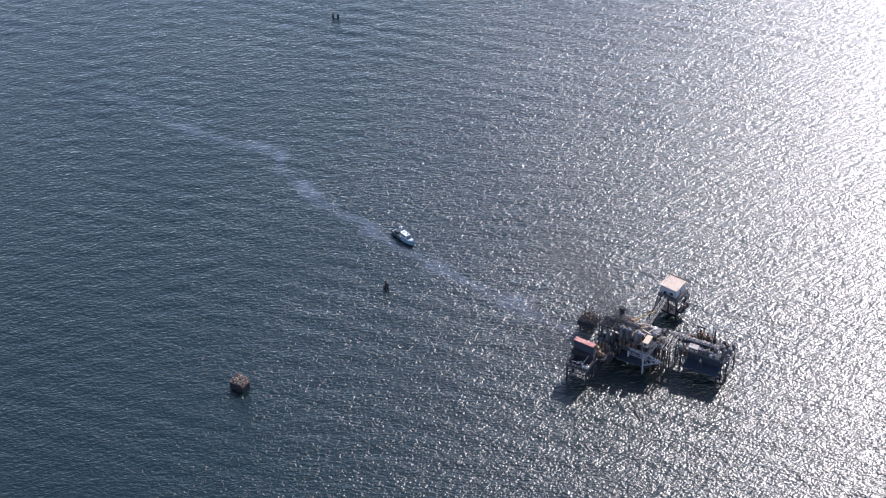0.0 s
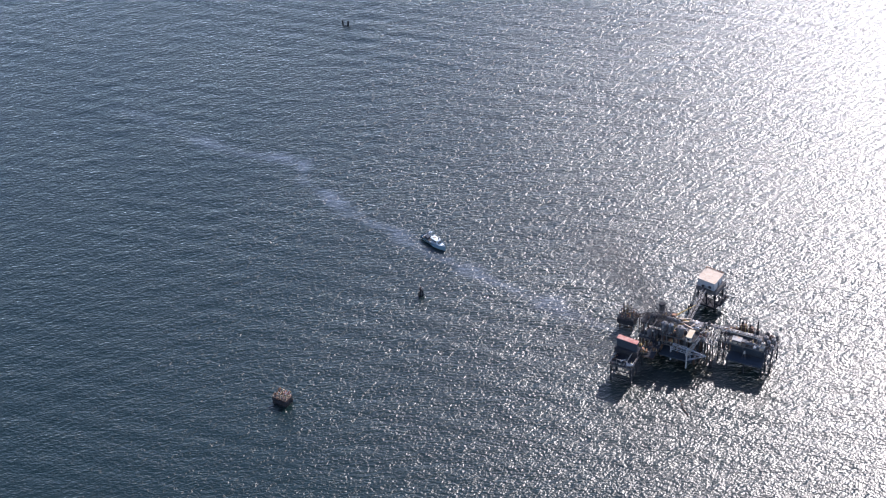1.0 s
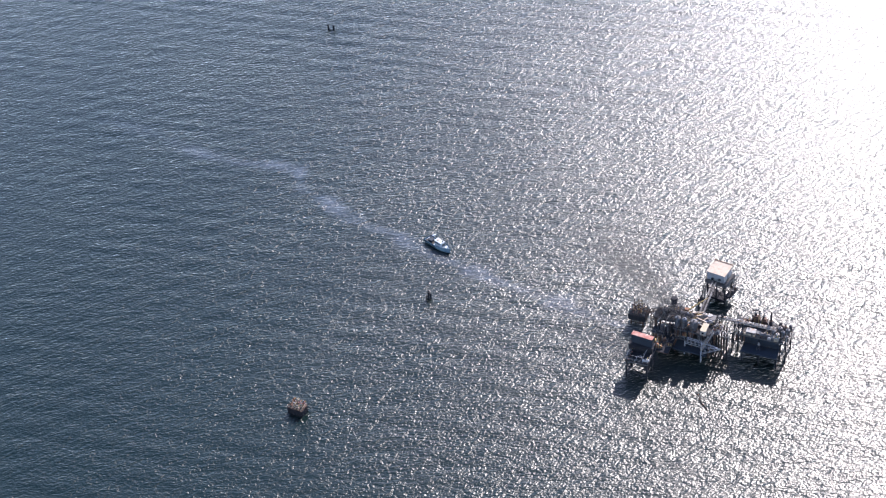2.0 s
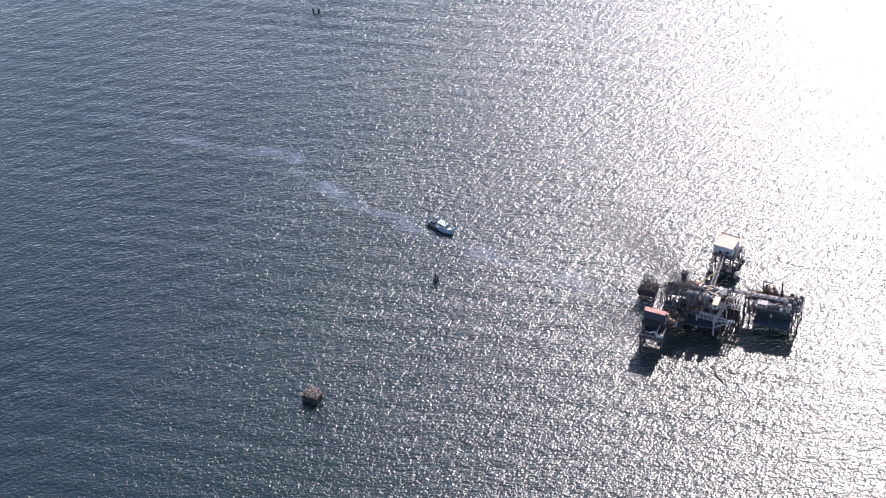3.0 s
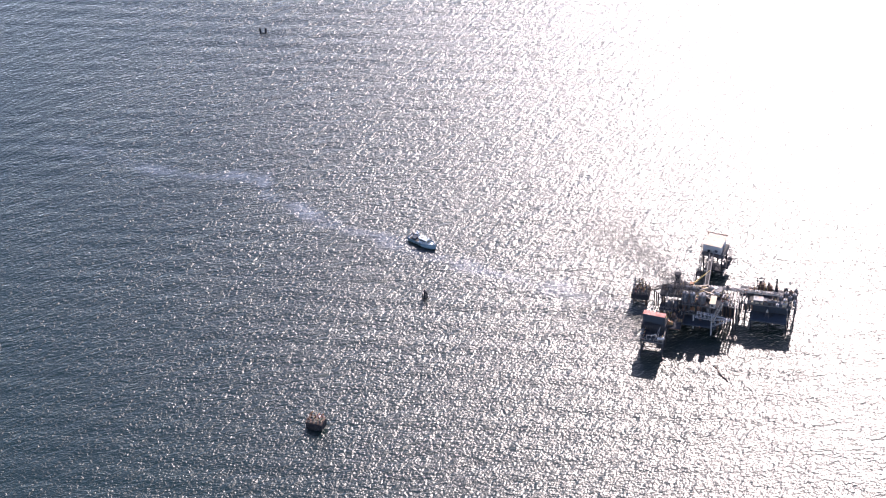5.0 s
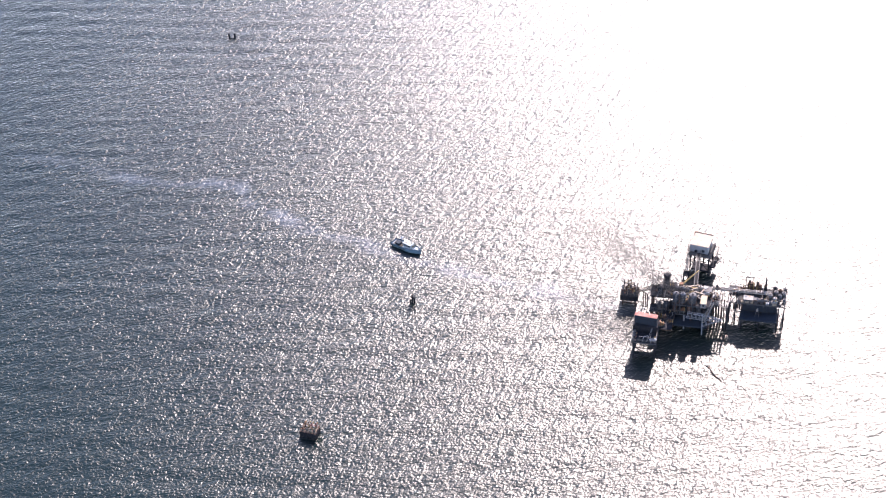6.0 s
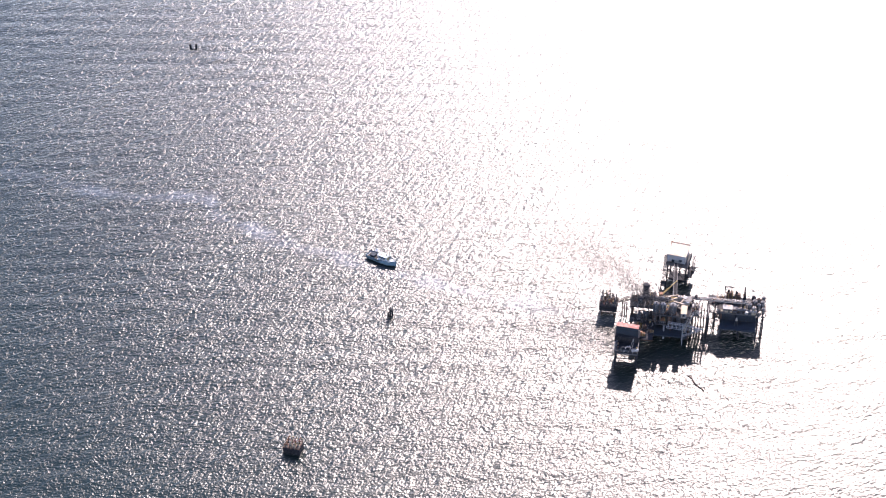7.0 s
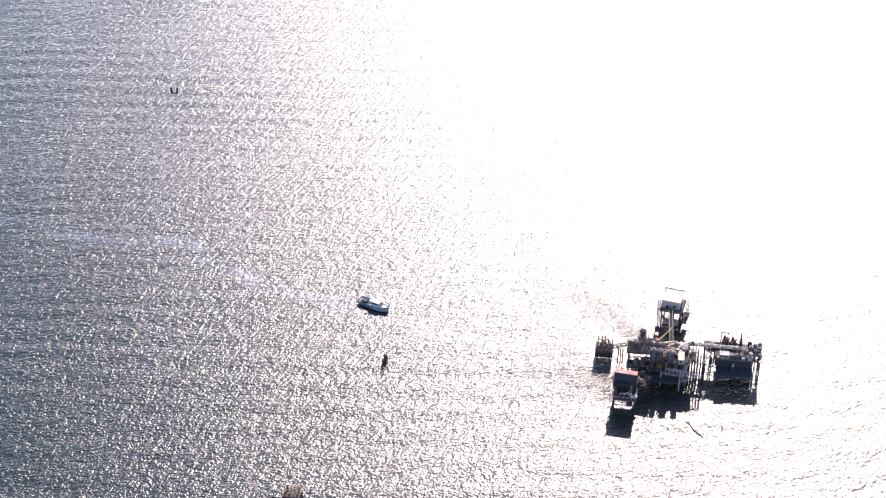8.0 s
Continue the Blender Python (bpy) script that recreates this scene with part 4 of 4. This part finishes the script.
t = thing("mud_tank", -29.6, -10.4, 7.4, "black open mud tank on the deck", "tank")
for x0, x1, y0, y1 in ((-2.0, 1.8, -2.2, -2.05), (-2.0, 1.8, 2.05, 2.2), (-2.0, -1.85, -2.05, 2.05), (1.65, 1.8, -2.05, 2.05)):
    part("side_plate", box(B(), x0, x1, y0, y1, 0, 1.0), M_CHAR, t)
part("bottom_plate", box(B(), -1.85, 1.65, -2.05, 2.05, 0.004, 0.06), M_CHAR, t)
skid("winch", -24.3, -3.4, 7.4, 1.7, 1.6, 2.0, M_ORANGE, "orange rusty winch at the deck edge", "winch", 10, "winches", 41)
skid("winch", -25.6, -1.8, 7.4, 1.3, 1.3, 2.4, M_YELLOW, "yellow rusty winch at the deck edge", "winch", -5, "winches", 42)
vessel_flat("water_tank", -25.4, -12.4, 7.4, 0.5, 1.9, M_WHITE, "white plastic water tank", 12)
for k in range(4):
    valve_tree(-32.0, -12.6 + 2.0 * k, 7.4, 1.1 + 0.2 * (k % 2), "pale wellhead stub along the deck rail", "wellhead trees", M_LIGHT)
pipe_run("hose", ((-29.0, -13.0, 7.6), (-28.6, -11.6, 8.7), (-27.4, -11.2, 8.9), (-26.4, -12.4, 7.6)), 0.1, M_WHITE, "white hose looped over the deck", "hose")

# -- wellhead platform --
for k, (u, v) in enumerate(((-38.9, 14.9), (-37.5, 14.7), (-36.1, 15.0), (-38.5, 16.7), (-36.9, 16.9), (-35.3, 16.5), (-37.9, 18.3), (-35.9, 18.3))):
    valve_tree(u, v, 4.6, 2.0 + 0.45 * (k % 3), "rusted wellhead valve tree with hand wheels", "wellhead trees", (M_RUST, M_STEEL, M_ORANGE)[k % 3])


for k, (u, v) in enumerate(((-39.6, 16.2), (-38.2, 19.0), (-34.9, 14.5), (-34.6, 17.8), (-37.0, 19.2), (-39.4, 18.2))):
    valve_tree(u, v, 4.6, 2.6 + 0.5 * (k % 3), "pale grey wellhead valve tree with hand wheels", "wellhead trees", (M_LIGHT, M_TAN, M_STEEL)[k % 3])

# ---- standing apart on the water ----
def at_sea(name, x, y, label, category, turn=0.0, group="", z=0.0):
    ob = new(name)
    ob.matrix_world = pose(x, y, z, 0, 0, turn)
    return tagged(ob, label, category, group)


t = at_sea("well_jacket", -142.3, -34.3, "small rusted well jacket with valve trees on its deck", "platform", -18)
for sx in (-2.2, 2.2):
    for sy in (-1.5, 1.5):
        part("leg", rod(B(), (sx, sy, -3), (sx, sy, 2.2), 0.24, 8), M_RUST, t)
deck(t, -2.8, 2.8, -1.9, 1.9, 2.4, M_RUST, 0.8, edge=M_CHAR)
for k in range(12):
    part("fender_timber", box(B(), -2.75 + k * 0.47, -2.37 + k * 0.47, -2.12, -1.92, -0.6, 2.05 + 0.1 * (k % 3), 0.03), M_CHAR, t)
for k in range(8):
    for sx in (-2.85, 2.85):
        part("fender_timber", box(B(), sx - 0.1, sx + 0.1, -1.85 + k * 0.47, -1.47 + k * 0.47, -0.6, 2.05 + 0.1 * (k % 3), 0.03), M_CHAR, t)
for sy in (-1.5, 1.5):
    part("brace", rod(B(), (-2.2, sy, 0.8), (2.2, sy, 2.2), 0.12, 6), M_RUST, t)
    part("brace", rod(B(), (2.2, sy, 0.8), (-2.2, sy, 2.2), 0.12, 6), M_RUST, t)
railing(t, ((-2.7, -1.8), (2.7, -1.8), (2.7, 1.8)), 2.4, M_TAN)
WELL = pose(-142.3, -34.3, 0, 0, 0, -18)
for k, (x, y, h) in enumerate(((-1.7, 0.9, 2.5), (-0.5, -0.6, 1.7), (0.7, 0.8, 2.2), (1.9, -0.4, 1.7), (-2.0, -1.0, 1.5), (-0.6, 1.2, 2.0), (2.0, 1.1, 2.1), (0.8, -1.1, 1.4))):
    w = valve_tree(0, 0, 0, h, "rusty orange wellhead valve tree on the small jacket", "wellhead trees", (M_ORANGE, M_TAN, M_RED, M_TAN)[k % 4])
    w.matrix_world = WELL @ pose(x, y, 2.4)

t = at_sea("marker_pile", -109.3, 30.2, "leaning timber marker pile with a rusted beacon frame", "marker")
part("pile", rod(B(), (0, 0, -3), (0.25, 0.1, 3.1), 0.42, 10, 0.36), M_CHAR, t)
part("pile", rod(B(), (1.1, 0.3, -3), (0.85, 0.2, 2.5), 0.36, 10, 0.3), M_CHAR, t)
part("pile", rod(B(), (-0.75, 0.2, -3), (-0.5, 0.15, 1.8), 0.32, 10, 0.28), M_PILE, t)
part("crosshead", box(B(), -0.5, 0.9, -0.35, 0.45, 3.0, 3.2, 0.04), M_CHAR, t)
lamp_ = part("beacon", rod(B(), (0.2, 0.05, 3.2), (0.2, 0.05, 4.0), 0.17, 8), M_CHAR, t)
part("beacon_cap", rod(B(), (0.2, 0.05, 4.0), (0.2, 0.05, 4.12), 0.24, 8), M_RUST, lamp_)

t = at_sea("dolphin_piles", -193.0, 229.0, "pair of dark timber mooring piles standing in open water", "pile")
for x, y, lx, h, rr in ((-0.9, 0, -0.45, 2.7, 0.5), (1.0, 0.2, 0.35, 2.5, 0.52)):
    part("pile", rod(B(), (x, y, -3), (x + lx, y, h), rr, 10, rr * 0.9), M_CHAR, t)
part("waler", beam(B(), (-1.0, -0.2, 0.15), (1.1, -0.1, 0.1), 0.24, 0.24), M_CHAR, t)


# -- boat --
def build_boat():
    t = at_sea("patrol_boat", -111.2, 62.6, "white work boat with a blue hull lying still on the water", "boat", -37.0)
    n = 26
    L, W = 12.6, 3.9
    bm = B()
    rings = []
    for i in range(n + 1):
        f = i / n
        x = -L / 2 + L * f
        w = W / 2 * (0.92 if f < 0.5 else 1) * (1 - max(0, (f - 0.48) / 0.52) ** 2.3)
        w = max(w, 0.03)
        sheer = 1.5 + 0.6 * max(0, f - 0.35) ** 1.6 / 0.65 ** 1.6
        keel = -0.55 + 0.55 * max(0, (f - 0.75) / 0.25) ** 2
        rings.append([bm.verts.new((x, s_ * w * k, z)) for s_, k, z in ((-1, 1.0, sheer), (-1, 0.93, 0.35), (-1, 0.8, -0.1), (-1, 0.05, keel), (1, 0.05, keel), (1, 0.8, -0.1), (1, 0.93, 0.35), (1, 1.0, sheer))])
    for a, b in zip(rings[:-1], rings[1:]):
        for k in range(7):
            bm.faces.new((a[k], b[k], b[k + 1], a[k + 1]))
    bm.faces.new(rings[0])
    bm.faces.new(rings[-1][::-1])
    bmesh.ops.recalc_face_normals(bm, faces=bm.faces)
    part("hull", bm, M_HULL, t, "blue painted hull")
    bm = B()
    line = []
    for i in range(n + 1):
        f = i / n
        x = -L / 2 + L * f
        w = max(W / 2 * (0.92 if f < 0.5 else 1) * (1 - max(0, (f - 0.48) / 0.52) ** 2.3) - 0.06, 0.02)
        z = 1.02 + 0.75 * max(0, f - 0.35) ** 1.6 / 0.65 ** 1.6
        line.append((bm.verts.new((x + 0.02, -w, z)), bm.verts.new((x + 0.02, w, z))))
    for a, b in zip(line[:-1], line[1:]):
        bm.faces.new((a[0], b[0], b[1], a[1]))
    ext = bmesh.ops.extrude_face_region(bm, geom=bm.faces[:])["geom"]
    bmesh.ops.translate(bm, vec=(0, 0, -0.08), verts=[g for g in ext if isinstance(g, bmesh.types.BMVert)])
    part("main_deck", bm, M_BOATW, t)
    bm = box(B(), -1.2, 3.4, -1.2, 1.2, 1.15, 2.9, 0.0)
    for vert in bm.verts:
        if vert.co.z > 2:
            vert.co.y *= 0.85
            vert.co.x = -0.9 if vert.co.x < 1 else 2.6
    bmesh.ops.bevel(bm, geom=bm.edges[:], offset=0.16, segments=2, affect="EDGES")
    house = part("wheelhouse", bm, M_BOATW, t)
    part("roof_brow", box(B(), -1.4, 2.5, -1.1, 1.1, 2.9, 3.02, 0.05), M_BOATW, house)
    part("roof_hatch", box(B(), -0.6, 0.4, -0.5, 0.5, 3.02, 3.16, 0.03), M_LIGHT, house)
    part("search_light", rod(B(), (1.9, 0.4, 3.02), (1.9, 0.4, 3.5), 0.2, 10), M_CHAR, house)
    for s_ in (-1, 1):
        for x in (-0.3, 0.7, 1.7):
            part("side_window", box(B(), x - 0.4, x + 0.4, s_ * 1.1 - 0.06, s_ * 1.1 + 0.06, 2.05, 2.65), M_GLASS, house)
    for y in (-0.75, 0, 0.75):
        bm = B()
        beam(bm, (3.12, y * 0.85, 1.95), (2.72, y * 0.85, 2.72), 0.55, 0.1)
        part("windscreen", bm, M_GLASS, house)
    bm = box(B(), 3.7, 5.0, -0.8, 0.8, 1.55, 1.95, 0.0)
    bmesh.ops.bevel(bm, geom=bm.edges[:], offset=0.12, segments=2, affect="EDGES")
    part("fore_hatch", bm, M_BOATW, t)
    mast = part("mast", rod(B(), (-1.9, 0, 1.1), (-2.3, 0, 5.0), 0.09, 8), M_BOATW, t)
    part("radar_bar", box(B(), -2.6, -1.8, -0.75, 0.75, 4.3, 4.42, 0.03), M_BOATW, mast)
    part("radar_dome", rod(B(), (-2.2, 0, 4.42), (-2.2, 0, 4.7), 0.32, 12), M_BOATW, mast)
    part("aerial", rod(B(), (-1.2, 0.9, 3.2), (-1.5, 0.9, 5.4), 0.03, 5), M_BOATW, mast)
    part("deck_mat", box(B(), -5.9, -1.5, -1.45, 1.45, 1.025, 1.05), M_RUBBER, t, "dark rubber mat on the aft deck")
    part("engine_box", box(B(), -4.9, -3.0, -1.0, 1.0, 1.0, 1.75, 0.08), M_TEAL, t)
    dav = part("davit", rod(B(), (-5.4, 0.9, 1.0), (-5.6, 0.9, 2.9), 0.09, 6), M_CHAR, t)
    part("davit_arm", rod(B(), (-5.6, 0.9, 2.9), (-4.2, -0.2, 3.2), 0.08, 6), M_CHAR, dav)
    bm = B()
    for i in range(13):
        f = 0.42 + 0.57 * i / 12
        x = -L / 2 + L * f
        w = max(W / 2 * (1 - max(0, (f - 0.48) / 0.52) ** 2.3) - 0.08, 0.02)
        z = 1.15 + 0.75 * max(0, f - 0.35) ** 1.6 / 0.65 ** 1.6
        for s_ in (-1, 1):
            rod(bm, (x, s_ * w, z - 0.1), (x, s_ * w, z + 0.75), 0.03, 4)
            if i < 12:
                f2 = 0.42 + 0.57 * (i + 1) / 12
                w2 = max(W / 2 * (1 - max(0, (f2 - 0.48) / 0.52) ** 2.3) - 0.08, 0.02)
                z2 = 1.15 + 0.75 * max(0, f2 - 0.35) ** 1.6 / 0.65 ** 1.6
                rod(bm, (x, s_ * w, z + 0.75), (-L / 2 + L * f2, s_ * w2, z2 + 0.75), 0.03, 4)
    part("bow_rail", bm, M_BOATW, t)
    for s_ in (-1, 1):
        part("rub_rail", beam(B(), (-6.2, s_ * 1.85, 0.95), (0.4, s_ * 1.95, 1.0), 0.14, 0.18), M_RUBBER, t)
    return t


build_boat()


# -- smoke drifting off the burnt deck: a cloud of fine flakes --
def build_smoke():
    rng = np.random.default_rng(9)
    count = 100000
    f = rng.random(count) ** 0.95
    # axis of the plume, from the deck up and away over the wellhead platform
    a, b = np.array([-22.8, 11.5, 11.6]), np.array([-58.0, 36.0, 18.0])
    curve = a + (b - a) * f[:, None]
    curve[:, 2] += 2.0 * np.sin(f * 3.1)
    spread = 2.2 + 6.6 * f
    blob = np.sin(f * 23)[:, None] * np.array([0.8, 0.5, 0.5])
    pts = curve + blob + rng.normal(0, 1, (count, 3)) * spread[:, None] * np.array([1.0, 0.8, 0.55])
    # a thinner pall over the middle of the deck
    k = count // 8
    pts[:k] = np.array([-20.5, 9.5, 12.6]) + rng.normal(0, 1, (k, 3)) * np.array([3.6, 2.4, 0.9])
    pts[:, 2] = np.maximum(pts[:, 2], 10.9)
    size = rng.uniform(0.05, 0.115, count)
    n1 = rng.normal(0, 1, (count, 3))
    n2 = rng.normal(0, 1, (count, 3))
    n1 /= np.linalg.norm(n1, axis=1)[:, None]
    n2 /= np.linalg.norm(n2, axis=1)[:, None]
    verts = np.stack([pts + n1 * size[:, None], pts - n1 * size[:, None], pts + n2 * size[:, None]], 1).reshape(-1, 3)
    me = bpy.data.meshes.new("smoke_plume")
    me.vertices.add(len(verts))
    me.vertices.foreach_set("co", verts.ravel())
    me.loops.add(len(verts))
    me.loops.foreach_set("vertex_index", np.arange(len(verts)))
    me.polygons.add(count)
    me.polygons.foreach_set("loop_start", np.arange(0, len(verts), 3))
    me.update(calc_edges=True)
    me.materials.append(M_SMOKE)
    ob = new("smoke_plume", me)
    ob.matrix_world = PLATFORM
    tagged(ob, "thin grey smoke drifting off the burnt deck", "smoke", kind="stuff")


build_smoke()
